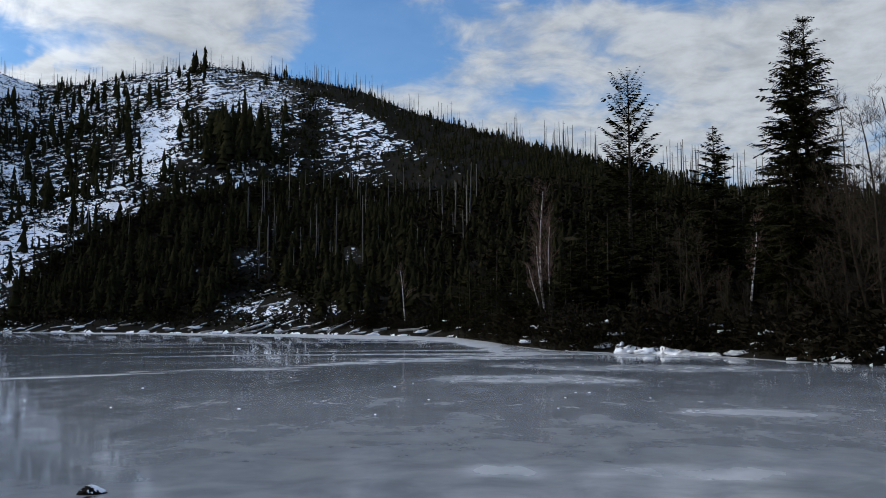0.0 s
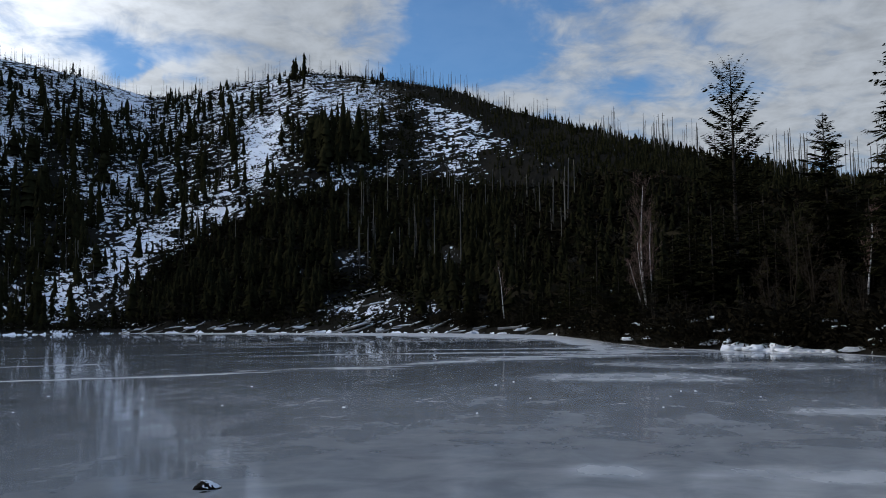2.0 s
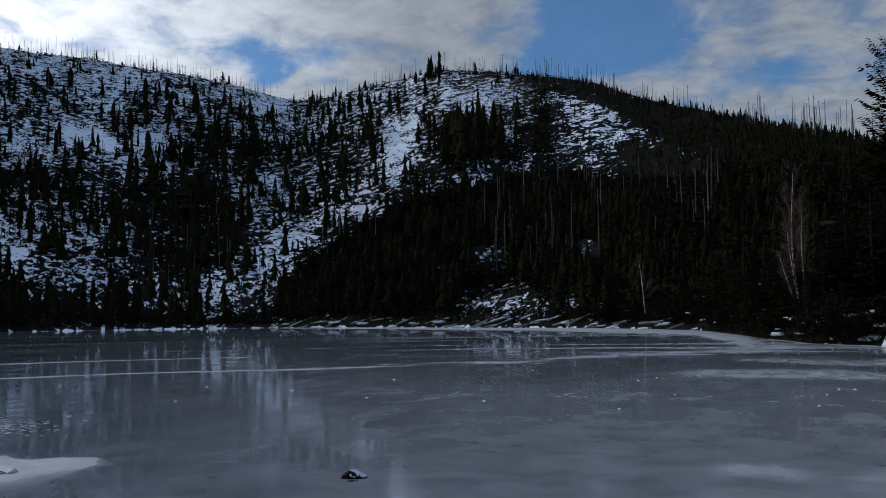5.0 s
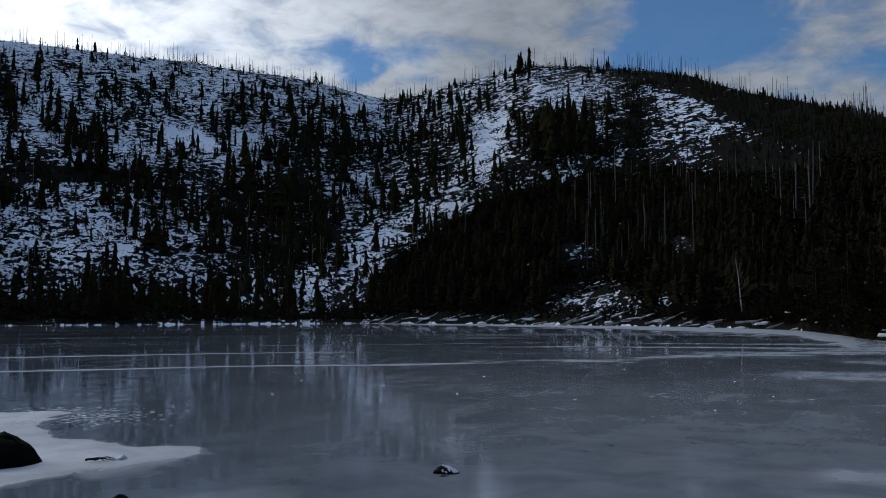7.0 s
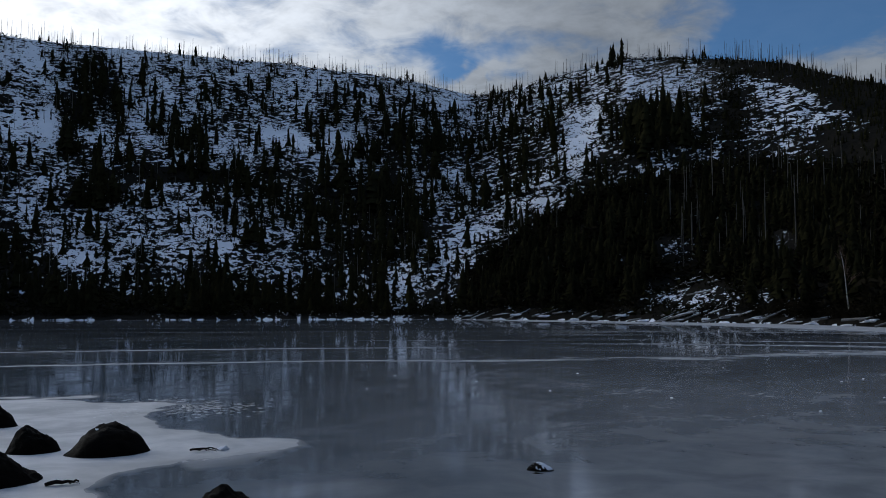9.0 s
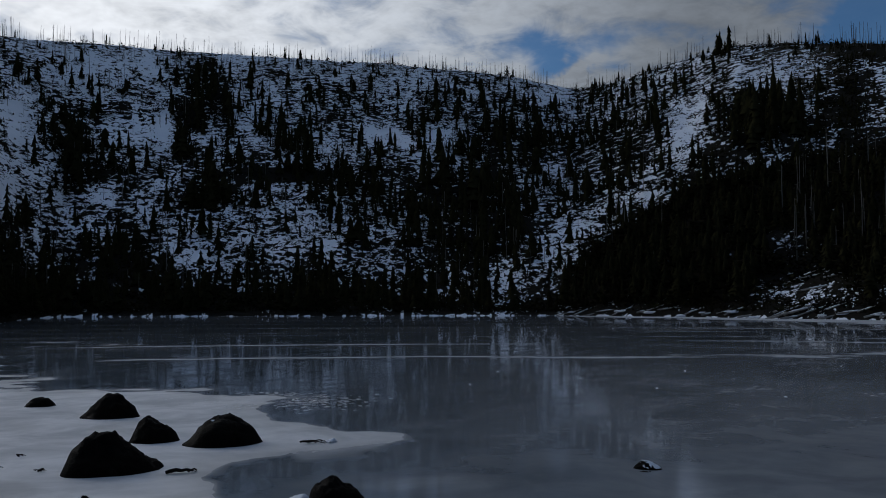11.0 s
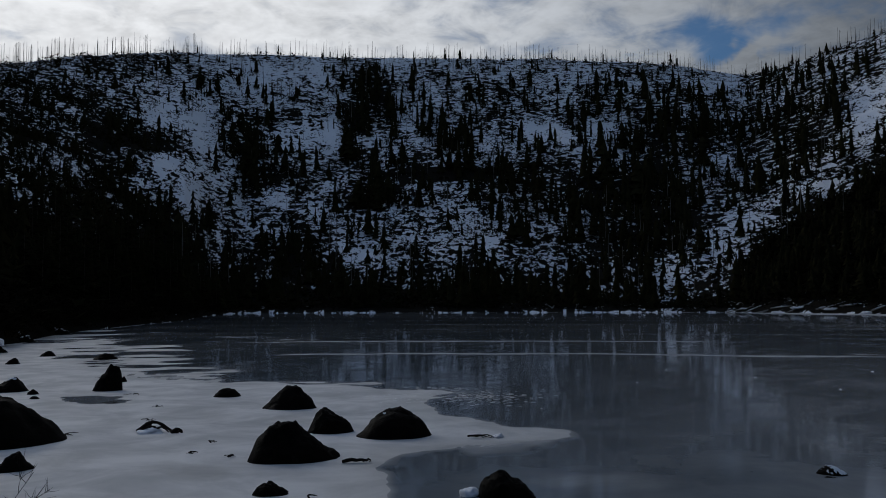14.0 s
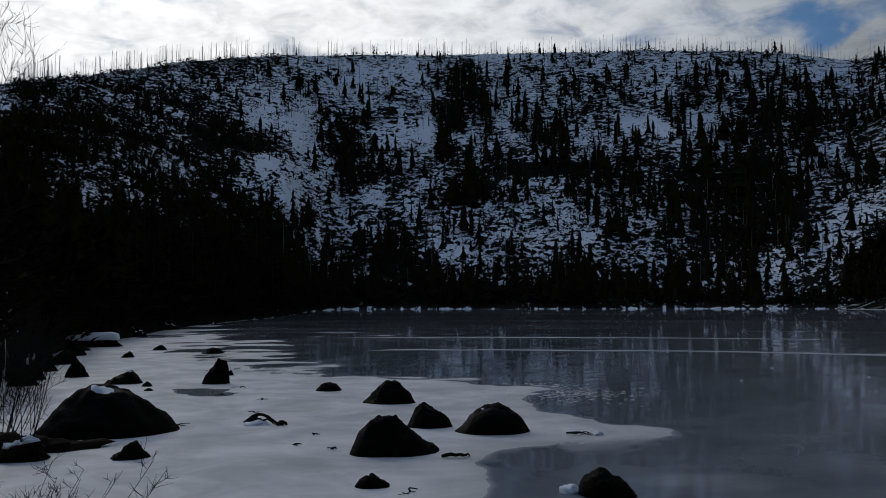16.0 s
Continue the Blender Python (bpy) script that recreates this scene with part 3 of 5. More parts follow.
def build_lake():
    turns = np.concatenate([np.arange(-180, -32, 3.0), np.arange(-32, 84, 0.22), np.arange(84, 180, 3.0)])
    steps = np.concatenate([[0.01, 1.5, 3.0], np.geomspace(4.5, 20, 170), np.geomspace(20.3, 240, 170)])
    a, r = np.meshgrid(turns, steps)
    r = np.minimum(r, SHORE(a) + 1.5)
    x, y = -np.sin(np.radians(a)) * r, np.cos(np.radians(a)) * r
    wob = (fbm(x / 1.1, y / 1.1, 31, 5) - 0.5) * 0.9
    far = np.maximum(r - 16, 0)
    d = inside(x, y, WHITE_SHEET) + wob * np.clip(r / 14, 0.3, 1.5) + (fbm(a / 4.5, np.log(r) * 26, 29, 4) - 0.5) * 0.8 * far
    # the pale sheet lies a little proud of the grey ice
    z = 0.004 * np.clip(d / 0.07 + 0.5, 0, 1) * np.clip((22 - r) / 5, 0, 1) + (fbm(x / 0.8, y / 0.8, 15, 3) - 0.5) * 0.016 * np.clip(d / 0.5, 0, 1)
    ob = mesh_object("water", np.stack([x, y, z], -1), sheet_faces(*r.shape, True), M_ICE, smooth=True,
                     label="frozen grey lake ice with paler patches and streaks", category="lake ice", kind="structure")
    white = 0.95 * np.clip(d / (0.05 + 0.012 * r + 0.2 * far) + 0.2, 0, 1)
    white = white * (0.62 + 0.38 * np.clip((d - 0.05) / 1.2, 0, 1))
    white = white * (1 - 0.5 * np.exp(-((x + 6.9) / 0.8) ** 2 - ((y - 8.2) / 0.9) ** 2))
    soft = (fbm(x / 2.5, y / 2.5, 5) - 0.5)
    pale = np.zeros_like(x)
    size = 1.0 + 0.10 * r
    bend_x, bend_y = (fbm(x / size, y / size, 91) - 0.5) * 1.8, (fbm(x / size, y / size, 95) - 0.5) * 1.8
    for px, py, wa, wb, turn, much in PALE:
        c, s = math.cos(radians(turn)), math.sin(radians(turn))
        xx, yy = x - px + bend_x * wa, y - py + bend_y * wb
        u, v = (xx * c + yy * s) / wa, (-xx * s + yy * c) / wb
        g = np.clip((1.3 - np.sqrt(u * u + v * v) - soft * 1.2 - wob * 0.25) / 0.9, 0, 1)
        pale = pale + 0.42 * much * g * g * (3 - 2 * g)
    # long wind-drawn streaks out on the lake
    band = fbm(a / 26.0, np.log(r) * 16, 12, 4)
    streak = np.clip((band - 0.56) / 0.1, 0, 1) * np.clip((r - 24) / 20, 0, 1) * np.clip((34 - a) / 20, 0.45, 1) * 0.55
    streak = np.maximum(streak, np.clip((fbm(a / 40.0, np.log(r) * 42, 44, 2) - 0.66) / 0.06, 0, 1) * np.clip((r - 30) / 12, 0, 1) * 0.3)
    for c, bow, lo, hi, w, much in [(31.6, 0.0016, 14, 60, 0.42, 0.8), (42.5, 0.0022, 22, 62, 0.55, 0.72), (62.0, 0.004, 26, 58, 0.9, 0.45), (27.3, 0.0016, 12, 31, 0.25, 0.4),
                                    (53.0, 0.003, 8, 40, 0.6, 0.6), (77.0, 0.005, 6, 52, 1.0, 0.55), (96.0, 0.006, 14, 60, 1.2, 0.5), (120.0, 0.006, 18, 50, 1.6, 0.5)]:
        line = c + bow * (a - 38) ** 2 + (fbm(a / 6, a * 0, 9) - 0.5) * 1.3
        streak = np.maximum(streak, much * np.exp(-((r - line) / w) ** 2) * np.clip((a - lo) / 6, 0, 1) * np.clip((hi - a) / 6, 0, 1))
    # a pale tongue that widens towards the wooded shore, and a pale apron along the north shore
    line = np.interp(a, [-8, 0, 12, 20, 28], [50, 41, 34.5, 32.5, 31.8]) + (fbm(a / 5, a * 0, 19) - 0.5) * 2.5
    wide = np.interp(a, [-8, 0, 12, 20, 28], [7.0, 3.5, 1.5, 1.0, 0.45])
    edge = (fbm(a / 4.0, np.log(r) * 40, 83, 4) - 0.5) * 2.0
    streak = np.maximum(streak, np.interp(a, [0, 10, 20], [0.62, 0.6, 0.5]) * np.clip(0.75 * (1.5 - np.abs((r - line) / wide) + 1.5 * edge), 0, 1) * np.clip((a + 14) / 8, 0, 1) * np.clip((30 - a) / 4, 0, 1))
    apron = np.clip((r / SHORE(a) - np.interp(a, [-6, 2, 12, 22, 30], [0.6, 0.68, 0.74, 0.8, 0.93])) * 9 + edge * 0.8, 0, 1)
    streak = np.maximum(streak, 0.74 * apron * np.clip((a + 8) / 5, 0, 1) * np.clip((34 - a) / 8, 0.2, 1))
    # greyer, paler ice towards the east shore
    white = np.maximum(white, 0.36 * np.clip((x + 0.72 * y + 5) / 12, 0, 1) * np.clip((60 - r) / 40, 0.2, 1) * (0.86 + 0.28 * fbm(x / 7, y / 2.5, 71)))
    white = np.minimum(white + pale, np.maximum(white, 0.9))
    rim = np.exp(-((r - SHORE(a) + 1.0) / (0.012 * SHORE(a) + 0.5)) ** 2)
    white = np.maximum(np.maximum(white, streak), rim * np.clip(2.0 * fbm(a * SHORE(a) / 100.0, r * 0.2, 66, 3) - 0.25, 0.25, 0.9))
    # thawed pools in the pale ice: x, y, half-widths
    for px, py, wa, wb, deep in [(-16.6, 7.2, 1.2, 0.55, 0.66), (-8.8, 4.75, 0.6, 0.34, 0.34), (-12.9, 7.4, 0.55, 0.25, 0.3), (-11.3, 7.9, 0.8, 0.3, 0.3), (-20.5, 10.5, 2.0, 0.6, 0.4)]:
        g = np.clip(1.2 - ((x - px) / wa) ** 2 - ((y - py) / wb) ** 2 - wob * 1.6 - (fbm(x / 0.4, y / 0.4, 37, 3) - 0.5) * 2.2, 0, 1)
        white = np.minimum(white * (1 - deep * np.clip(g * 1.6 - 0.25, 0, 1)) + 0.10 * np.exp(-((g - 0.1) / 0.07) ** 2), 0.95)
    # the ice lies smoother far out
    ob.data.attributes.new("polish", "FLOAT", "POINT").data.foreach_set("value", np.clip((r - 22) / 45, 0, 1).astype(np.float32).ravel())
    att = ob.data.attributes.new("white", "FLOAT", "POINT")
    att.data.foreach_set("value", white.astype(np.float32).ravel())


build_lake()


# ---- forests on the slopes ----
def fir_shape(rng, tiers, points, lean=0.0):
    """Small conifer one metre high: ragged skirts one above the other."""
    verts, faces = [], []
    turn = rng.uniform(0, 6.3)
    for k in range(tiers):
        f = k / tiers
        base, top = 0.10 + 0.84 * f, min(1.0, 0.10 + 0.84 * f + 1.75 / tiers)
        rad = (0.17 * (1 - f) ** 0.8 + 0.018) * rng.uniform(0.75, 1.15)
        c = len(verts)
        verts.append((lean * top, 0, top))
        for j in range(points):
            w = turn + k * 1.3 + 6.2832 * j / points
            q = rad * (rng.uniform(0.6, 1.35) if j % 2 else rng.uniform(0.2, 0.45))
            verts.append((math.cos(w) * q + lean * base, math.sin(w) * q, base - (0.035 if j % 2 else -0.01) + rng.uniform(-0.015, 0.015)))
        faces += [(c, c + 1 + j, c + 1 + (j + 1) % points) for j in range(points)]
    c = len(verts)
    for z, q in ((-0.08, 0.018), (0.9, 0.006)):
        for j in range(3):
            verts.append((math.cos(j * 2.1) * q, math.sin(j * 2.1) * q, z))
    for j in range(3):
        k = (j + 1) % 3
        faces += [(c + j, c + k, c + 3 + k), (c + j, c + 3 + k, c + 3 + j)]
    return np.array(verts), np.array(faces)


def bush_shape(rng, count, fine=1.0):
    """A ragged bush one metre high: many small slanting leaf and twig clumps."""
    verts, faces = [], []
    for _ in range(count):
        w, s, f = rng.uniform(0, 6.283), math.sqrt(rng.uniform(0.02, 1)), rng.uniform(0, 1)
        z = f * math.sqrt(max(0.02, 1 - s * s * 0.9)) * 0.95
        p = np.array((math.cos(w) * s * 0.42, math.sin(w) * s * 0.42, z))
        d = np.array((math.cos(w) * rng.uniform(0.1, 1.0), math.sin(w) * rng.uniform(0.1, 1.0), rng.uniform(0.1, 1.0))) + rng.normal(0, 0.3, 3)
        d *= rng.uniform(0.14, 0.30) * fine / np.linalg.norm(d)
        q = np.cross(d, rng.normal(0, 1, 3))
        q *= rng.uniform(0.035, 0.085) * fine / (np.linalg.norm(q) + 1e-9)
        c = len(verts)
        verts += [p - d * 0.5 - q * 0.6, p + q, p + d, p - q]
        faces += [(c, c + 1, c + 2), (c, c + 2, c + 3)]
    return np.array(verts), np.array(faces)


def snag_shape(rng, stubs):
    """Dead trunk one metre high, with a few broken stubs."""
    verts, faces = [], []

    def spike(p, q, w0, w1):
        p, q = np.array(p), np.array(q)
        d = (q - p) / np.linalg.norm(q - p)
        s = np.cross(d, (0.3, 0.9, 0.2))
        s /= np.linalg.norm(s)
        t = np.cross(d, s)
        c = len(verts)
        for e, w in ((p, w0), (q, w1)):
            for j in range(3):
                verts.append(e + (s * math.cos(j * 2.0944) + t * math.sin(j * 2.0944)) * w)
        for j in range(3):
            k = (j + 1) % 3
            faces.extend([(c + j, c + k, c + 3 + k), (c + j, c + 3 + k, c + 3 + j)])
    lean = rng.uniform(-0.04, 0.04)
    spike((0, 0, -0.05), (lean, 0, 1), 0.014, 0.006)
    for _ in range(stubs):
        z, w, l = rng.uniform(0.3, 0.95), rng.uniform(0, 6.3), rng.uniform(0.03, 0.09)
        spike((lean * z, 0, z), (lean * z + math.cos(w) * l, math.sin(w) * l, z - rng.uniform(-0.01, 0.03)), 0.004, 0.002)
    return np.array(verts), np.array(faces)


def scatter(name, shapes, spots, mat, **tags):
    """Many copies of small shapes as one mesh. spots: x, y, z, height, width factor, turn."""
    vs, fs, base = [], [], 0
    for i, (x, y, z, h, w, turn) in enumerate(spots):
        v, f = shapes[i % len(shapes)]
        c, s = math.cos(turn), math.sin(turn)
        vs.append(np.stack([(v[:, 0] * c - v[:, 1] * s) * h * w + x, (v[:, 0] * s + v[:, 1] * c) * h * w + y, v[:, 2] * h + z], -1))
        fs.append(f + base)
        base += len(v)
    return mesh_object(name, np.concatenate(vs), np.concatenate(fs), mat, **tags)


def spots_on(rng, lo, hi, near, far, count, height, keep):
    """Random spots on the land between two turns; near and far are distances as functions of the turn."""
    a = rng.uniform(lo, hi, count)
    n, f = near(a), far(a)
    r = np.sqrt(rng.uniform(0, 1, count) * (f * f - n * n) + n * n)
    z = rough_height(a, r)
    snow, tree, spur = cover_of(a, r, z)
    ok = rng.uniform(0, 1, count) < keep(a, r, z, snow, tree, spur)
    a, r, z = a[ok], r[ok], z[ok]
    h = height(a, r, rng.uniform(0, 1, len(a)))
    return np.stack([-np.sin(np.radians(a)) * r, np.cos(np.radians(a)) * r, z, h, rng.uniform(0.75, 1.3, len(a)), rng.uniform(0, 6.3, len(a))], -1)


def brow_of(a):
    return SHORE(a) + BROW(a, 2)


rng = np.random.default_rng(4)
FIRS = [fir_shape(rng, t, 6, l) for t, l in ((5, 0), (6, 0.03), (7, -0.03), (5, 0.04), (6, 0), (6, -0.05))]
FULL = [fir_shape(rng, t, 9, l) for t, l in ((9, 0), (11, 0.03), (8, -0.03), (10, 0.04), (8, 0), (11, -0.02), (9, 0.05))]
def column_shape(rng, tiers, points, wide):
    """Narrow rounded mountain spruce one metre high."""
    verts, faces = [], []
    for k in range(tiers):
        f = k / tiers
        base, top = 0.04 + 0.9 * f, min(1.0, 0.04 + 0.9 * f + 2.2 / tiers)
        rad = wide * (1 - f ** 1.7) ** 0.75 * rng.uniform(0.7, 1.2) + 0.02
        c = len(verts)
        verts.append((rng.uniform(-0.02, 0.02), 0, top))
        for j in range(points):
            w = k * 1.3 + 6.2832 * j / points + rng.uniform(-0.3, 0.3)
            q = rad * rng.uniform(0.55, 1.3)
            verts.append((math.cos(w) * q, math.sin(w) * q, base + rng.uniform(-0.05, 0.03)))
        faces += [(c, c + 1 + j, c + 1 + (j + 1) % points) for j in range(points)]
    return np.array(verts), np.array(faces)


SLIM = [column_shape(rng, t, 6, w) for t, w in ((6, 0.13), (7, 0.10), (5, 0.16), (8, 0.11), (6, 0.18))] + [fir_shape(rng, t, 6, l) for t, l in ((5, 0), (6, 0.07), (5, -0.06), (7, 0.03), (4, 0.0), (8, -0.04), (6, 0.0))]
SNAGS = [snag_shape(rng, k) for k in (0, 3, 6, 9)]


def clumped(a, r, size=14.0, seed=51):
    x, y = -np.sin(np.radians(a)) * r, np.cos(np.radians(a)) * r
    return np.clip((fbm(x / size, y / size, seed, 3) - 0.42) * 5, 0, 1)


# firs on the dark spurs beside the lake
dense = spots_on(rng, -30, 27, lambda a: SHORE(a) + 6, lambda a: brow_of(a) + 25, 8600, lambda a, r, u: np.where(a < 2, 1.6 + 3.8 * u ** 2.2, 2.0 + 6.0 * u ** 2.4) * np.where(r < 85, 0.75, 1.0) * np.interp(brow_of(a) + 10 - r, [0, 45], [0.55, 1.0]),
                 lambda a, r, z, s, t, p: np.clip(t * 1.1, 0, 1) * (p > 0.3))
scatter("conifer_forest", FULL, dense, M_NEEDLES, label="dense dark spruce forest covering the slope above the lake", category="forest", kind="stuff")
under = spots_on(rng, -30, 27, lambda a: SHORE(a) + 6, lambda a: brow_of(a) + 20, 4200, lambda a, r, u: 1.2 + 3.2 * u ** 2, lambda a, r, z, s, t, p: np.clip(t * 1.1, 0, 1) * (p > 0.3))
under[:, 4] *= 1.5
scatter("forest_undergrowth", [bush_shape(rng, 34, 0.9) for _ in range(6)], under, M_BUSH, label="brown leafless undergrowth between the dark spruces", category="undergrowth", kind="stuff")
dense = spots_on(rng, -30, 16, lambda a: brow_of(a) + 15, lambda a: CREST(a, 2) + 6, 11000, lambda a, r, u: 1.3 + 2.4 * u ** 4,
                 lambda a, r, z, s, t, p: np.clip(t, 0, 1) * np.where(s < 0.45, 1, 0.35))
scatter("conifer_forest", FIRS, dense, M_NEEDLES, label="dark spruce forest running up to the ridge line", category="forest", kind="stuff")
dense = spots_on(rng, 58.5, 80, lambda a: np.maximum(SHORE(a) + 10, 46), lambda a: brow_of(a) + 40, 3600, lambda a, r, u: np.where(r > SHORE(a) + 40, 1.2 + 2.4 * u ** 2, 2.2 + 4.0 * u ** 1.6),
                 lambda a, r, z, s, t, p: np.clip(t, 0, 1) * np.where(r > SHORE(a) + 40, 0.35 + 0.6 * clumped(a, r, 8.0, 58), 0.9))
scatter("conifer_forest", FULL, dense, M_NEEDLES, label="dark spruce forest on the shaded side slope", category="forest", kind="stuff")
# the open headwall: scattered firs, in clumps and strings
open_slope = spots_on(rng, 10, 78, lambda a: SHORE(a) + 4, lambda a: CREST(a, 2) + 2, 29000, lambda a, r, u: (1.4 + 11.0 * u ** 4.2) * np.where(CREST(a, 2) - r < 25, 0.55, 1.0) * np.interp(r - SHORE(a), [20, 40, 110], [1.0, 0.7, 1.0]) * np.interp(a, [60, 67], [1.0, 0.45]),
                      lambda a, r, z, s, t, p: np.where(p > 0.5, 0, np.clip(t * 1.15 + 0.03, 0, 1) * (0.15 + 0.85 * clumped(a, r, 9.0))))
grove = cover_of(np.degrees(np.arctan2(-open_slope[:, 0], open_slope[:, 1])), np.hypot(open_slope[:, 0], open_slope[:, 1]), open_slope[:, 2])[1]
open_slope[:, 3] *= 1 + 0.45 * np.clip((grove - 0.75) * 3, 0, 1) * np.clip((open_slope[:, 2] - 25) / 15, -0.6, 1)
open_slope[:, 4] *= rng.uniform(0.65, 1.25, len(open_slope))
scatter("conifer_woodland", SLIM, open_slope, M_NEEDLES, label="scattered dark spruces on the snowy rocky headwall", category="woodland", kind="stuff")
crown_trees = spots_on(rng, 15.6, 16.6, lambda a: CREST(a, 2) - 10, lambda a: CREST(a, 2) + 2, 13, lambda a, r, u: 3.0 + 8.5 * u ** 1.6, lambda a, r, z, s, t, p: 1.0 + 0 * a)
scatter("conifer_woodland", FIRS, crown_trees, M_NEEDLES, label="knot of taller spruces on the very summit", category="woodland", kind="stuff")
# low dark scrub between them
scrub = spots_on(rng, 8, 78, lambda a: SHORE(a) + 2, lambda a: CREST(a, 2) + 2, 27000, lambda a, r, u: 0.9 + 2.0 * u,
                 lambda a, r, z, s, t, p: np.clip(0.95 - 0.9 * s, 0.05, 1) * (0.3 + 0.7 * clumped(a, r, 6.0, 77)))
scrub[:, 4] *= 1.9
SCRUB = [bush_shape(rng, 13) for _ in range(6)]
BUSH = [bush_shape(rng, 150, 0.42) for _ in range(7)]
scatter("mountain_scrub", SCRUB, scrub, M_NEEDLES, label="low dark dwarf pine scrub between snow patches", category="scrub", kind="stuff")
# bleached dead trunks: on the skyline and inside the dark slope
dead = spots_on(rng, 24, 82, lambda a: CREST(a, 2) - 14, lambda a: CREST(a, 2) + 10, 2400, lambda a, r, u: 2.6 + 7.0 * u ** 1.8, lambda a, r, z, s, t, p: 0.25 + 0.75 * clumped(a, r, 7.0, 33))
scatter("dead_trees", SNAGS, dead, M_DEAD, label="bare bleached dead trunks standing along the ridge", category="dead trees", kind="stuff")
dead = spots_on(rng, -30, 24, lambda a: CREST(a, 2) - 8, lambda a: CREST(a, 2) + 8, 1000, lambda a, r, u: 3.4 + 6.8 * u ** 1.6, lambda a, r, z, s, t, p: 0.2 + 0.7 * clumped(a, r, 7.0, 34))
scatter("dead_trees", SNAGS, dead, M_OLD, label="thin grey dead trunks along the wooded ridge", category="dead trees", kind="stuff")
dead = spots_on(rng, -3, 13, lambda a: SHORE(a) + 34, lambda a: brow_of(a) - 4, 95, lambda a, r, u: 4.5 + 8.5 * u ** 2, lambda a, r, z, s, t, p: 0.8 + 0 * a)
scatter("dead_trees", SNAGS, dead, M_OLD, label="pale dead trunks standing among the dark spruces", category="dead trees", kind="stuff")
dead = spots_on(rng, 20, 62, lambda a: SHORE(a) + 20, lambda a: CREST(a, 2) - 20, 500, lambda a, r, u: 4.0 + 6.0 * u, lambda a, r, z, s, t, p: 0.7 + 0 * a)
scatter("dead_trees", SNAGS, dead, M_OLD, label="grey dead trunks on the open snowy slope", category="dead trees", kind="stuff")


shrubs = np.concatenate([
    spots_on(rng, -31, 8, lambda a: SHORE(a) + np.where(a > -2, 1.4, 0.1), lambda a: SHORE(a) + 7, 1350, lambda a, r, u: 0.3 + 2.2 * u ** 2, lambda a, r, z, s, t, p: np.where(a > -2, 0.45, 0.9)),
    spots_on(rng, 59, 76.5, lambda a: SHORE(a) + 0.6, lambda a: SHORE(a) + 9, 450, lambda a, r, u: 0.5 + 1.6 * u, lambda a, r, z, s, t, p: 0.9 + 0 * a),
    spots_on(rng, 77.7, 83, lambda a: SHORE(a) + 7, lambda a: SHORE(a) + 60, 300, lambda a, r, u: 0.9 + 1.8 * u, lambda a, r, z, s, t, p: 1 + 0 * a)])
far_shrubs = spots_on(rng, 6, 60, lambda a: SHORE(a) + 1.5, lambda a: SHORE(a) + 9, 600, lambda a, r, u: 0.6 + 2.0 * u, lambda a, r, z, s, t, p: 0.7 + 0 * a)
scatter("shore_scrub", SCRUB, far_shrubs, M_BUSH, label="low dark bushes along the far shore", category="scrub", kind="stuff")
shrubs[:, 4] *= 1.5
scatter("shore_scrub", BUSH, shrubs, M_BUSH, label="low dark bushes crowding down to the lake shore", category="scrub", kind="stuff")


# ---- single trees by the shore ----
def at_turn(a, r, lift=0.0):
    return (-math.sin(radians(a)) * r, math.cos(radians(a)) * r, float(rough_height(np.array([a * 1.0]), np.array([r * 1.0]))[0]) + lift)


def tall(a, r, up):
    """The height of a tree there whose top looks that high from the water's edge."""
    return 1.8 + r * math.tan(radians(up)) - at_turn(a, r)[2]


def tube(verts, faces, points, widths, sides=5):
    """A tapering round limb along points."""
    c0 = len(verts)
    for i, p in enumerate(points):
        d = points[min(i + 1, len(points) - 1)] - points[max(i - 1, 0)]
        d = d / (np.linalg.norm(d) + 1e-9)
        s = np.cross(d, (0.31, 0.92, 0.24))
        s /= np.linalg.norm(s) + 1e-9
        t = np.cross(d, s)
        for j in range(sides):
            w = 6.28318 * j / sides
            verts.append(p + (s * math.cos(w) + t * math.sin(w)) * widths[i])
    for i in range(len(points) - 1):
        for j in range(sides):
            k = (j + 1) % sides
            a, b = c0 + i * sides, c0 + (i + 1) * sides
            faces.append((a + j, a + k, b + k, b + j))


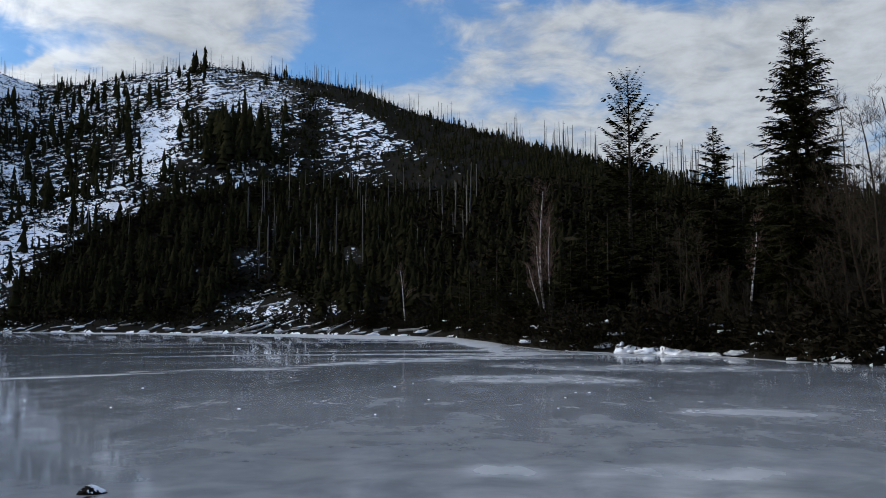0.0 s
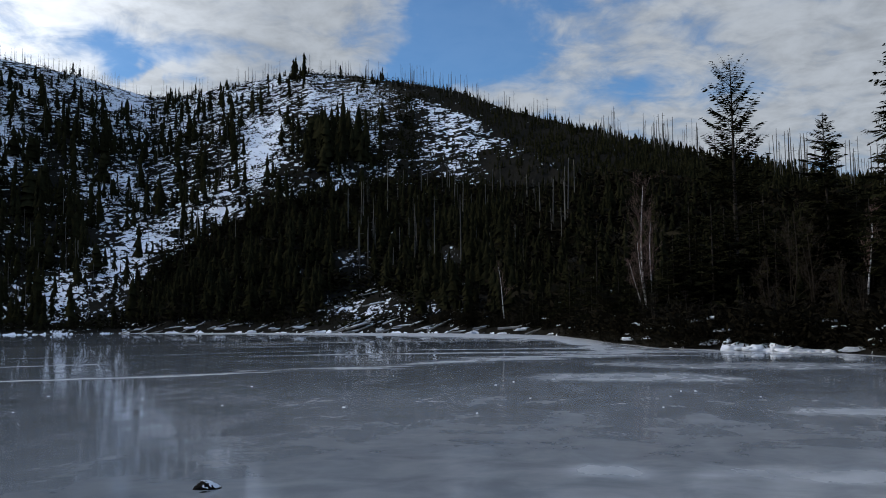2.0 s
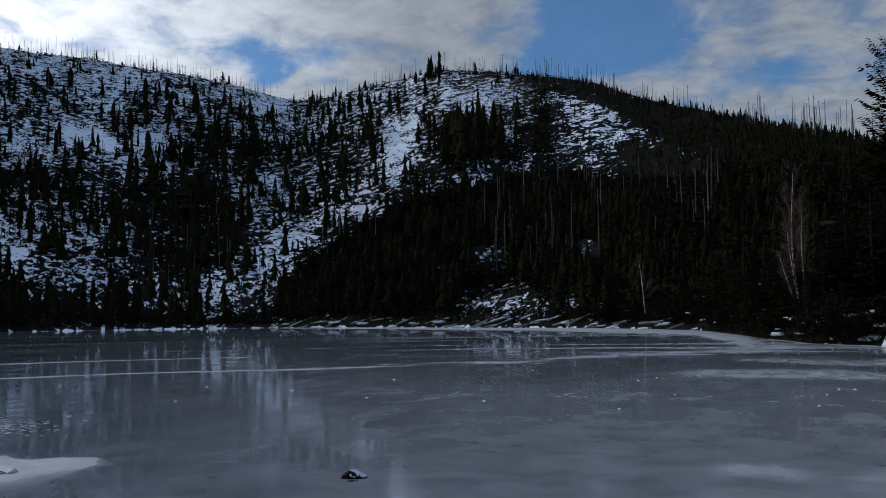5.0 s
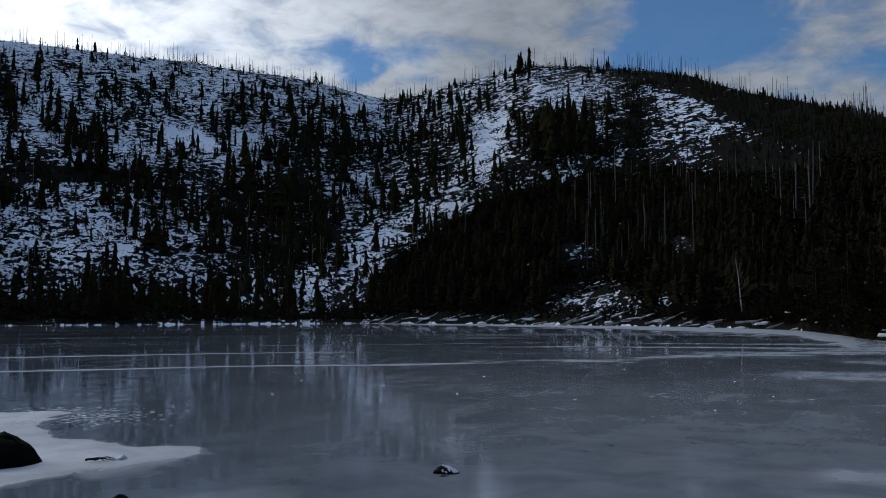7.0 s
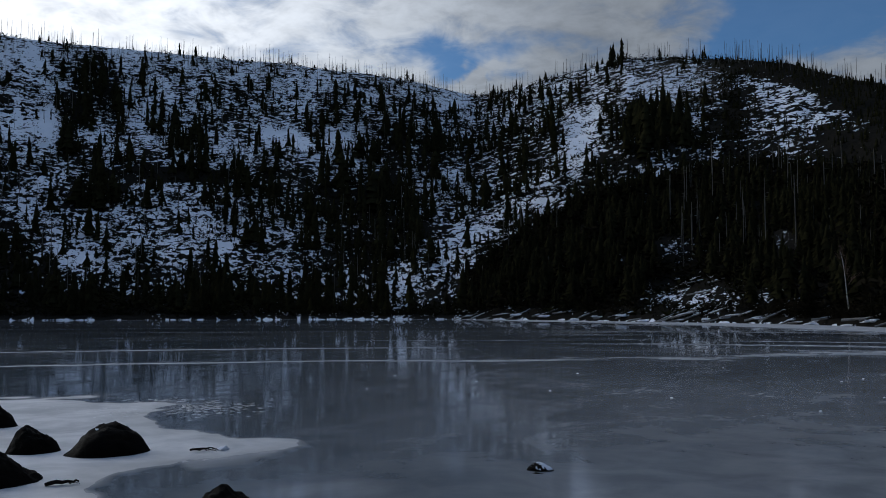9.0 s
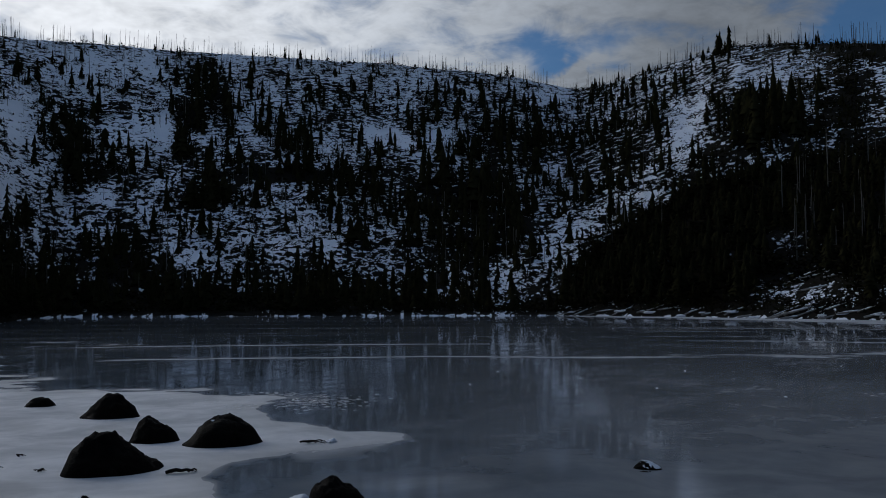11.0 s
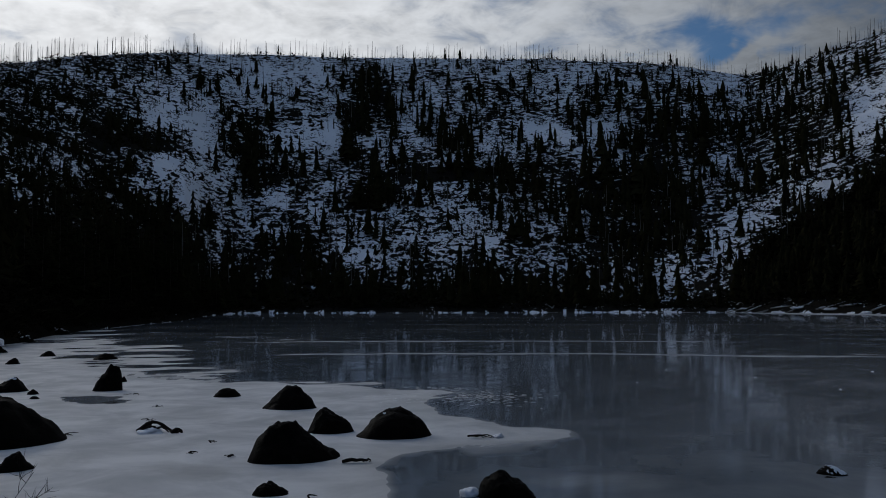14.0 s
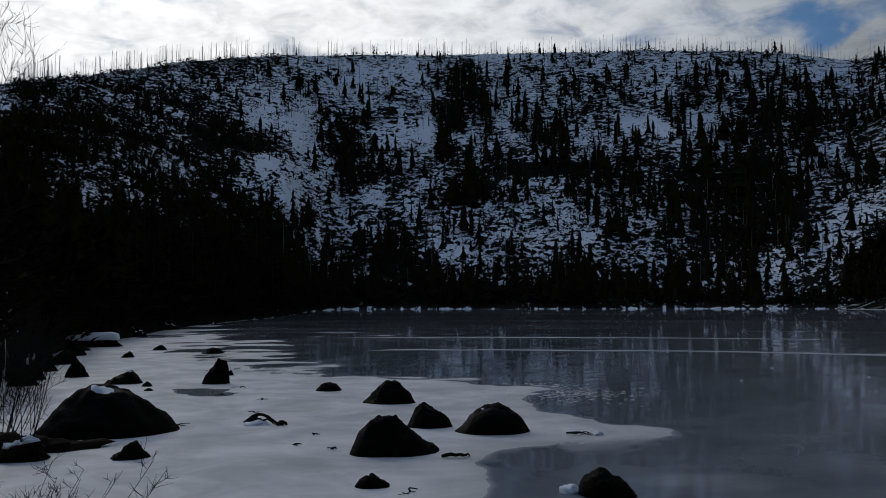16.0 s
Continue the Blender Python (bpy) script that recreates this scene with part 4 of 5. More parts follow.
def conifer(name, spot, h, reach, seed, label, droop=0.35, rise=0.1, whorls=26, per=7, bare=0.08, tips=0.0, shape=0.75, trunks=((0, 0, 1.0),), group="", category="conifer", gaps=0.12, spray=1.0, loose=0.7):
    rnd = np.random.default_rng(seed)
    root = tagged(new(name), label, category, group)
    root.matrix_basis = pose(*spot)
    for ox, oy, k in trunks:
        hh = h * k
        pts = [np.array((ox + 0.05 * math.sin(3 * f + seed), oy, -0.6 + f * (hh + 0.6))) for f in np.linspace(0, 1, 9)]
        v, f = [], []
        tube(v, f, pts, [0.012 * hh * (1 - 0.93 * q) + 0.01 for q in np.linspace(0, 1, 9)], 7)
        mesh_object("trunk", v, f, M_BARK, root, True)
        v, quads = [], []
        lean = rnd.uniform(0, 6.3)
        for wh in range(whorls):
            level = bare + (1 - bare) * (wh + rnd.uniform(-0.3, 0.3)) / whorls
            for b in range(per):
                if rnd.uniform() < gaps:
                    continue
                s = min(max(level + loose * rnd.uniform(-1, 1) / whorls, bare), 0.985)
                w = lean + 6.283 * (b + rnd.uniform(-0.35, 0.35)) / per + wh * 0.9
                length = reach * k * (1 - s) ** shape * rnd.uniform(0.45, 1.2) + 0.25 * (1 - s) + 0.05
                if s < bare + 0.12:
                    length *= rnd.uniform(0.4, 0.9)
                out = np.array((math.cos(w), math.sin(w), 0.0))
                point = min(1.0, 0.5 + 3.0 * (1 - s))
                side = np.array((-math.sin(w), math.cos(w), 0.0))
                start = np.array((ox, oy, s * hh))
                sag, swing = droop * rnd.uniform(0.5, 1.4), rise * rnd.uniform(0.4, 1.5) + 0.45 * s ** 3
                n = max(4, int(length / 0.13))
                for i in range(n):
                    g = (i + 1) / n
                    if g < tips:
                        continue
                    p = start + out * length * g + np.array((0, 0, length * (swing * g * 1.6 - sag * g * g + 0.22 * sag * g ** 4)))
                    size = (0.34 + 0.10 * length) * (1.05 - 0.55 * abs(g - 0.5)) * rnd.uniform(0.7, 1.3) * spray * point
                    for sg in (-1, 1):
                        tip = p + (side * sg * 0.75 + out * 0.65) * size + np.array((0, 0, -size * rnd.uniform(-0.05, 0.55) * (droop + 0.25)))
                        mid = (p + tip) / 2
                        wide = out * size * 0.13 + np.array((0, 0, size * rnd.uniform(-0.15, 0.15)))
                        c = len(v)
                        v += [p, mid + wide, tip, mid - wide]
                        quads.append((c, c + 1, c + 2, c + 3))
                    # a hanging spray
                    tip = p + out * size * 0.3 - np.array((0, 0, size * rnd.uniform(0.2, 0.8) * droop * 1.6))
                    c = len(v)
                    v += [p - side * size * 0.12, p + side * size * 0.12, tip]
                    quads.append((c, c + 1, c + 2))
                tip = start + out * length + np.array((0, 0, length * (swing * 1.6 - 0.78 * sag)))
                c = len(v)
                up = np.array((0, 0, 0.012 + 0.004 * length))
                mid = start + out * length * 0.5 + np.array((0, 0, length * (swing * 0.8 - 0.25 * sag)))
                v += [start + up * 2, mid + up, tip, mid - up, start - up * 2]
                quads.append((c, c + 1, c + 3, c + 4))
                quads.append((c + 1, c + 2, c + 3))
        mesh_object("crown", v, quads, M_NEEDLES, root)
    return root


def bare_tree(name, spot, h, seed, label, bark, twig, width=0.05, spread=0.5, stems=((0.0, 0.0, 1.0),), forks=26, depth=3, start=0.3, category="tree", group="", twig_width=0.006, lift=0.75):
    """A leafless tree or shrub: stems, limbs and ever finer twigs. stems: lean east, lean north, part of the height."""
    rnd = np.random.default_rng(seed)
    root = tagged(new(name), label, category, group)
    root.matrix_basis = pose(*spot)
    tv, tf = [], []

    def grow(p, d, length, w, level):
        n = 4 if level else 3
        pts = [p]
        for i in range(n):
            d = d + rnd.normal(0, 0.16, 3)
            d[2] += 0.06
            d = d / np.linalg.norm(d)
            pts.append(pts[-1] + d * length / n)
        tube(tv, tf, pts, [w * (1 - 0.75 * i / n) for i in range(n + 1)], 3)
        if level <= 0:
            return
        for i in range(rnd.integers(3, 6)):
            g = rnd.uniform(0.25, 1.0)
            k = min(int(g * n), n - 1)
            q = pts[k] + (pts[k + 1] - pts[k]) * (g * n - k)
            e = d + rnd.normal(0, 0.55, 3)
            e[2] += 0.15
            grow(q, e / np.linalg.norm(e), length * rnd.uniform(0.4, 0.7), max(w * 0.55, twig_width), level - 1)
    for ex, ny, part in stems:
        hh = h * part
        off = rnd.normal(0, 0.12, 2) if len(stems) > 1 else (0, 0)
        pts = [np.array((off[0] + ex * hh * f + 0.02 * hh * math.sin(4 * f + seed + 3 * part), off[1] + ny * hh * f + 0.03 * hh * math.sin(5 * f + seed * 1.7 + 9 * part), -0.3 + f * (hh + 0.3))) for f in np.linspace(0, 1, 10)]
        v, f = [], []
        tube(v, f, pts, [width * part * (1 - 0.88 * q) + min(0.006, width * 0.25) for q in np.linspace(0, 1, 10)], 7)
        mesh_object("trunk", v, f, bark, root, True)
        for b in range(forks):
            s = start + (1 - start) * rnd.uniform(0, 1) ** 0.8
            i = min(int(s * 9), 8)
            q = pts[i] + (pts[i + 1] - pts[i]) * (s * 9 - i)
            w = rnd.uniform(0, 6.283)
            d = np.array((math.cos(w) * spread, math.sin(w) * spread, lift * rnd.uniform(0.5, 1.2)))
            grow(q, d / np.linalg.norm(d), hh * (0.10 + 0.24 * (1 - s)) * rnd.uniform(0.7, 1.3), max(width * part * 0.4 * (1.1 - s), twig_width), depth - 1)
    mesh_object("crown", tv, tf, twig, root)
    return root


# the tall twin-stemmed spruce, the open fir and the small spruce on the skyline
conifer("spruce_tree", at_turn(-23.1, 46), tall(-23.1, 46, 18.2), 2.85, 11, "tall dark twin-topped spruce with drooping ragged boughs", droop=0.62, rise=0.26, whorls=66, per=9, bare=0.12, shape=0.55, gaps=0.28, spray=0.72, loose=6.0,
        trunks=((0, 0, 1.0), (-0.6, 0.2, 0.965)))
conifer("fir_tree", at_turn(-12.3, 62), tall(-12.3, 62, 15.75), 2.7, 12, "dark open-crowned silver fir with upswept boughs", droop=0.03, rise=0.46, whorls=20, per=9, bare=0.3, tips=0.2, shape=0.42, gaps=0.12, spray=0.95, loose=0.5)
conifer("spruce_tree", at_turn(-17.6, 58), tall(-17.6, 58, 12.2), 2.9, 13, "small pointed dark spruce in front of the pale sky", droop=0.3, rise=0.12, whorls=40, per=7, bare=0.1, spray=0.95, gaps=0.12, shape=0.7, loose=2.0)

# understorey spruces along the wooded shore: one built, then copied
MODELS = [conifer("spruce_tree", at_turn(-9.5, 62), 7.5, 2.1, 21, "dark bushy young spruce on the wooded shore", whorls=15, per=6, bare=0.02, group="shore spruces"),
          conifer("spruce_tree", at_turn(-14.6, 57), 6.0, 1.9, 22, "dark bushy young spruce on the wooded shore", whorls=13, per=6, bare=0.02, group="shore spruces"),
          conifer("spruce_tree", at_turn(-3.6, 84), 9.0, 2.2, 23, "dark slender spruce on the wooded shore", whorls=18, per=6, bare=0.04, group="shore spruces")]
rnd = random.Random(5)
for i in range(84):
    a = -29.0 + 31.0 * ((i * 0.618) % 1.0)
    r = float(SHORE(a)) + 2.0 + 22.0 * ((i * 0.381) % 1.0) ** 1.4
    m = Matrix.Translation(at_turn(a, r)) @ pose(0, 0, 0, 0, 0, rnd.uniform(0, 360)) @ Matrix.Scale(rnd.uniform(0.45, 1.05) * (0.75 if r - float(SHORE(a)) < 6 else 1.0), 4)
    copy_thing(MODELS[i % 3], m)
for i in range(46):
    a = 59.6 + 11.5 * ((i * 0.618) % 1.0)
    r = float(SHORE(a)) + 4.0 + 34.0 * ((i * 0.447) % 1.0)
    m = Matrix.Translation(at_turn(a, r)) @ pose(0, 0, 0, 0, 0, rnd.uniform(0, 360)) @ Matrix.Scale(rnd.uniform(0.5, 0.95), 4)
    tagged(copy_thing(MODELS[i % 3], m), group="side shore spruces")

# birches and bare broadleaved trees on the wooded shore
bare_tree("birch_tree", at_turn(-6.75, 61), tall(-6.75, 61, 8.5), 31, "clump of slender white birch trunks with reddish twigs", M_BIRCH, M_TWIG, 0.09, 0.35, ((-0.01, 0, 1.0), (0.035, 0, 0.74), (-0.24, 0, 0.45), (-0.07, 0, 0.6)), 24, 3, 0.35, "birch")
bare_tree("birch_tree", at_turn(-19.7, 51), 6.4, 32, "single thin white birch trunk among dark spruces", M_BIRCH, M_TWIG, 0.085, 0.35, ((0.02, 0, 1.0),), 16, 3, 0.5, "birch")
bare_tree("birch_tree", at_turn(2.4, 114), 7.0, 33, "leaning thin pale birch by the far shore", M_BIRCH, M_TWIG, 0.09, 0.3, ((-0.14, 0, 1.0),), 16, 3, 0.35, "birch")
for k, (a, r, h) in enumerate([(-15.6, 54, 7.0), (-16.6, 53, 6.2), (-14.0, 52.5, 4.6), (-18.2, 50.5, 4.2)]):
    bare_tree("bare_tree", at_turn(a, r), h, 40 + k, "leafless brown-twigged tree on the wooded shore", M_GREYTWIG, M_GREYTWIG, 0.06, 0.5, ((0.02, 0, 1.0), (-0.08, 0, 0.8)), 16, 3, 0.25, group="bare shore trees")
for k, (a, r, h) in enumerate([(-26.6, 43, 10.6), (-27.8, 41.5, 10.2), (-25.6, 44.5, 8.2), (-24.3, 43.0, 4.6), (-29.5, 41, 10.5)]):
    bare_tree("bare_tree", at_turn(a, r), h, 50 + k, "spreading leafless grey tree with fine twigs", M_GREYTWIG, M_GREYTWIG, 0.10, 1.0, ((-0.15, 0, 1.0), (0.1, 0, 0.8)), 24, 4, 0.2, group="bare shore trees", lift=0.5)


# ---- stones in the ice ----
def stone(name, x, y, w, h, deep, seed, label, peak=0.0, left=1.6, right=1.6, flat=1.0, snow=None, rough=1.0, turn=0.0, group="stones in the ice", category="stone"):
    """A boulder sunk in the ice. peak: where its top lies across its width (-1 to 1); left, right: how it swells on
    either side of the top (1 is straight, 2 is round); flat: where the top is worn level; snow: middle and reach of a
    patch on top, of snow and on one boulder of painted shine."""
    rnd = random.Random(seed)
    off = Vector((rnd.uniform(0, 50), rnd.uniform(0, 50), rnd.uniform(0, 50)))
    cuts = [(rnd.uniform(0, 6.283), rnd.uniform(0.50, 0.85), rnd.uniform(0.25, 0.7)) for _ in range(7)]
    rings, sides = 26, 64
    verts, faces = [], []

    def rise(u):
        d = (peak - u) / (1 + peak) if u < peak else (u - peak) / (1 - peak)
        return min(1 - min(d, 1.0) ** ((left if u < peak else right) + 0.35), flat) / flat
    for i in range(rings + 1):
        p = 1 - (1 - i / rings) ** 1.6
        for j in range(sides):
            q = 6.28318 * j / sides
            u, v = p * math.cos(q), p * math.sin(q)
            chord = math.sqrt(max(1 - v * v, 0.0))
            z = rise(max(-1.0, min(1.0, u / max(chord, 0.02)))) * chord ** 0.7
            for way, far, much in cuts:
                over = u * math.cos(way) + v * math.sin(way) - far + 0.35 * z
                z -= much * max(over, 0.0) * z
            at = Vector((u * w * 0.5, v * deep * 0.5, z * h))
            k = at / max(h, 0.12)
            fade = min(1.0, 4 * (1 - p) + 0.25)
            lumpy = rough * (0.20 * noise.noise(k * 1.5 + off) + 0.10 * noise.noise(k * 3.9 + off) + 0.05 * noise.noise(k * 9.0 + off))
            at.z += h * lumpy * fade
            grow = 1 + 0.14 * rough * noise.noise(Vector((math.cos(q) * 1.5, math.sin(q) * 1.5, 0)) + off)
            verts.append(Vector((at.x * grow, at.y * grow, at.z if i < rings else -0.08)))
    for i in range(rings):
        for j in range(sides):
            k = (j + 1) % sides
            faces.append((i * sides + j, (i + 1) * sides + j, (i + 1) * sides + k, i * sides + k))
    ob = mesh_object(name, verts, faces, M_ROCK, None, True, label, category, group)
    ob.matrix_basis = pose(x, y, 0, 0, 0, math.degrees(math.atan2(-x, y)) + turn)
    if snow:
        mid, reach, front = snow
        lift = []
        for vert in ob.data.vertices:
            c = vert.co
            d = math.hypot((c.x / (w * 0.5) - mid) / reach, (c.y / (deep * 0.5) + front) / (reach * 1.1))
            k = (1 - d + 0.9 * noise.noise(c * 3.0 / h + off)) * 2.0
            lift.append(c + vert.normal * (min(max(k, 0.0), 1.0) * 0.034 - 0.02) * min(1.0, h * 2))
        top = [f for f in faces if sum(verts[q].z for q in f) > 0.6 * h]
        mesh_object("snow_or_shine_cap", lift, top, M_SNOW, ob, True, "thin white patch of snow, on one boulder a shine")
    return ob


DARK = "dark wet granite boulder frozen into lake ice"
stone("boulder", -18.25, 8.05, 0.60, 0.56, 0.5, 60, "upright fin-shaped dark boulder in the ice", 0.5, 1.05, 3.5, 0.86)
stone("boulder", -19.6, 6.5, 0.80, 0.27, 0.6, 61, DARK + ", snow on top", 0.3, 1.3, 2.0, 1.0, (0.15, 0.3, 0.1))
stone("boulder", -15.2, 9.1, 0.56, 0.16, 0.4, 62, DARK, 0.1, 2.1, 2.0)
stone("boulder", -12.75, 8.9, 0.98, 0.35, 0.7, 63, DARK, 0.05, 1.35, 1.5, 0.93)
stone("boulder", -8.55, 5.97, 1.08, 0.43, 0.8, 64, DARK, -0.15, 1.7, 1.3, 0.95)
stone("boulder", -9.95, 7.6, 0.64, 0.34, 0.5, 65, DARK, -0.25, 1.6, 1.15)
# the pale patch here paints the shine on the boulder's upper left
stone("boulder", -9.05, 8.0, 1.08, 0.37, 0.8, 66, "rounded dark boulder with a shine painted pale on top", 0.1, 2.0, 2.8, 1.0, (-0.25, 0.07, 0.3), 0.7)
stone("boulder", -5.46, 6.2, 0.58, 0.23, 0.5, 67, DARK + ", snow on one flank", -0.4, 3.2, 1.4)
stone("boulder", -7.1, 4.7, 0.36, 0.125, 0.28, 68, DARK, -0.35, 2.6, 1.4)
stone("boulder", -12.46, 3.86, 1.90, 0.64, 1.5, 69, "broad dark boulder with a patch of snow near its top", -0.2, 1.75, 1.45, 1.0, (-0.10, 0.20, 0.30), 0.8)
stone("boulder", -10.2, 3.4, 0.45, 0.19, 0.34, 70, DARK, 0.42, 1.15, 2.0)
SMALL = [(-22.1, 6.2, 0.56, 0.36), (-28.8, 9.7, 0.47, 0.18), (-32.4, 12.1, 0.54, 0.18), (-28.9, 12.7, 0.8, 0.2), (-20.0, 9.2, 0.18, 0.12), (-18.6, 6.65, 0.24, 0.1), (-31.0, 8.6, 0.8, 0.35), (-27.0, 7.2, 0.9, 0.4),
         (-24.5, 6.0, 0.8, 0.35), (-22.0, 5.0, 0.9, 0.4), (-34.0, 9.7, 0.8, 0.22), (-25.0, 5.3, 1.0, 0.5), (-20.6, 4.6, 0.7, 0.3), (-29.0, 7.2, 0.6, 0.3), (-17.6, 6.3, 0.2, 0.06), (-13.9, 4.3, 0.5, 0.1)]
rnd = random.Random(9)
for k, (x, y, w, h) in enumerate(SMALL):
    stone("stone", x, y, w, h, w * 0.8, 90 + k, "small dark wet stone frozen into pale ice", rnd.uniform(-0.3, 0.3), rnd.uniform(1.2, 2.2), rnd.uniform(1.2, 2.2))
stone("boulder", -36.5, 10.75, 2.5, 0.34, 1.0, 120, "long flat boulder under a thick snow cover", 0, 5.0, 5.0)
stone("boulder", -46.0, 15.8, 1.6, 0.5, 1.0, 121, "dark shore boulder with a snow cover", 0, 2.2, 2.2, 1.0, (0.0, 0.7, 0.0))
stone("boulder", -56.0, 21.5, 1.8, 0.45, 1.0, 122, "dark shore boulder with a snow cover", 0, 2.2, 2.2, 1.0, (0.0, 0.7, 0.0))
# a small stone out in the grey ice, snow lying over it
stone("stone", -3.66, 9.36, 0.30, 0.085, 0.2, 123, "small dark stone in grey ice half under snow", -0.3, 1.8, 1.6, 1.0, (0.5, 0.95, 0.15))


# ---- drifts, logs and boulders along the wooded shore ----
def lump(name, spot, size, mat, seed, label, category, turn=0.0, group="", rough=0.25, square=1.0):
    """A low uneven mound."""
    rnd = random.Random(seed)
    off = Vector((rnd.uniform(0, 90), rnd.uniform(0, 90), 0))
    bm = bmesh.new()
    bmesh.ops.create_icosphere(bm, subdivisions=4 if size[0] > 1.4 else 3, radius=1.0)
    for v in bm.verts:
        p = v.co.copy()
        k = 1 + rough * noise.noise(p * 1.4 + off) + rough * 0.6 * noise.noise(p * 3.7 + off) + rough * 0.25 * noise.noise(p * 9 + off)
        p = Vector([math.copysign(abs(q) ** square, q) for q in p])
        v.co = Vector((p.x * k * size[0] / 2, p.y * k * size[1] / 2, max(p.z, -0.3) * k * size[2]))
    me = bpy.data.meshes.new(name)
    bm.to_mesh(me)
    bm.free()
    me.polygons.foreach_set("use_smooth", np.ones(len(me.polygons), dtype=bool))
    me.materials.append(mat)
    ob = tagged(new(name, me), label, category, group)
    ob.matrix_basis = pose(*spot, 0, 0, turn)
    return ob


lump("snow_bank", (-36.4, 10.72, 0.36), (2.3, 0.9, 0.24), M_SNOW, 299, "thick flat snow cover lying on a long boulder", "snow cover", 73.6, rough=0.12, square=0.45)


def fallen_log(spot, length, width, turn, tip, seed, snowy=True):
    rnd = np.random.default_rng(seed)
    root = tagged(new("fallen_log"), "grey fallen trunk with snow lying on the shore", "log", "fallen logs")
    root.matrix_basis = pose(*spot, 0, -tip, turn)
    pts = [np.array(((f - 0.3) * length, 0.03 * length * math.sin(2 * f + seed), 0.6 * width)) for f in np.linspace(0, 1, 7)]
    v, f = [], []
    tube(v, f, pts, [width * (0.5 - 0.3 * q) for q in np.linspace(0, 1, 7)], 7)
    for _ in range(4):
        q = pts[rnd.integers(1, 6)]
        d = rnd.normal(0, 1, 3)
        d /= np.linalg.norm(d)
        tube(v, f, [q, q + d * rnd.uniform(0.2, 0.7)], [width * 0.12, width * 0.05], 4)
    mesh_object("stem", v, f, M_DEAD, root, True)
    if snowy:
        v, f = [], []
        tube(v, f, [p + np.array((0, 0, width * 0.36)) for p in pts[1:6]], [width * w for w in (0.1, 0.36, 0.3, 0.33, 0.08)], 6)
        mesh_object("snow_cover", v, f, M_SNOW, root, True, "strip of white snow")


rnd = random.Random(17)
for k in range(34):
    a = -0.5 + 27.5 * ((k * 0.618) % 1.0)
    if k % 6 == 0:
        a = 9.0 + 4.5 * rnd.random()
    r = float(SHORE(a)) + rnd.uniform(-0.8, 3.0)
    fallen_log(at_turn(a, r, 0.1), rnd.uniform(2.5, 6.5), rnd.uniform(0.18, 0.4), a + rnd.uniform(-35, 35), rnd.uniform(3, 24), 200 + k, k % 4 != 1)
for k in range(4):
    a = 9.8 + 4.2 * rnd.random()
    r = float(SHORE(a)) + rnd.uniform(6, 34)
    fallen_log(at_turn(a, r, 0.3), rnd.uniform(4, 8), rnd.uniform(0.25, 0.4), a + rnd.uniform(-30, 30), rnd.uniform(5, 25), 240 + k)

BANK = [(-11.9, 0.2, 1.6, 1.4, 0.75), (-12.5, 0.4, 2.2, 1.6, 0.6), (-13.4, 0.3, 2.3, 1.6, 0.55), (-14.6, 0.5, 1.9, 1.5, 0.75), (-15.3, 0.2, 1.8, 1.4, 0.55), (-16.4, 0.1, 1.4, 1.0, 0.35), (-11.6, 1.2, 0.9, 0.9, 1.1), (-17.4, 0.2, 0.8, 0.6, 0.3)]
for k, (a, back, w, d, h) in enumerate(BANK):
    x, y, _ = at_turn(a, float(SHORE(a)) + back - 0.6)
    lump("snow_bank", (x, y, 0.0), (w * 0.72, d, h * 0.46), M_SNOW, 300 + k, "bright lumpy snow drift on the lake shore", "snow bank", a, "snow banks", 0.75)
for k in range(34):
    a = -29 + 56 * ((k * 0.618) % 1.0)
    x, y, z = at_turn(a, float(SHORE(a)) + rnd.uniform(-0.4, 2.4))
    s = rnd.uniform(0.2, 0.55) * (1 + float(SHORE(a)) / 130)
    lump("snow_bank", (x, y, max(z - 0.05, 0.0)), (s * 2.2, s, s * 0.28), M_SNOW, 320 + k, "small drift of snow between shore bushes", "snow bank", a, "snow banks", 0.7)
for k in range(26):
    a = -28.5 + 28 * ((k * 0.618) % 1.0)
    r = float(SHORE(a)) + rnd.uniform(7, 26)
    x, y, z = at_turn(a, r)
    s = rnd.uniform(0.3, 0.8)
    lump("snow_bank", (x, y, z + rnd.uniform(0.5, 1.6)), (s * 2.0, s, s * 0.4), M_SNOW, 420 + k, "patch of snow caught on bushes up the bank", "snow bank", a, "snow banks", 0.5)
for k, (a, back, w, h) in enumerate([(-25.9, 0.1, 1.1, 0.6), (-27.0, 0.3, 1.5, 0.75), (-24.4, 0.2, 0.9, 0.45), (-28.6, 0.1, 1.3, 0.7), (-22.6, 0.4, 0.7, 0.35)]):
    x, y, _ = at_turn(a, float(SHORE(a)) + back)
    stone("boulder", x, y, w, h, w * 0.8, 140 + k, "dark grey boulder with some snow on the wooded shore", 0.1, 1.8, 1.9, 1.0, (0.0, 0.6, 0.1), group="shore boulders")

for k in range(36):
    a = -28.5 + 29 * ((k * 0.618 + 0.2) % 1.0)
    x, y, z = at_turn(a, float(SHORE(a)) + rnd.uniform(0.6, 4.5))
    s = rnd.uniform(0.25, 0.7)
    lump("snow_bank", (x, y, z + rnd.uniform(0.1, 1.1)), (s * 1.5, s * 0.7, s * 0.22), M_SNOW, 460 + k, "scrap of snow caught in the shore bushes", "snow bank", a + rnd.uniform(-25, 25), "snow banks", 1.0)
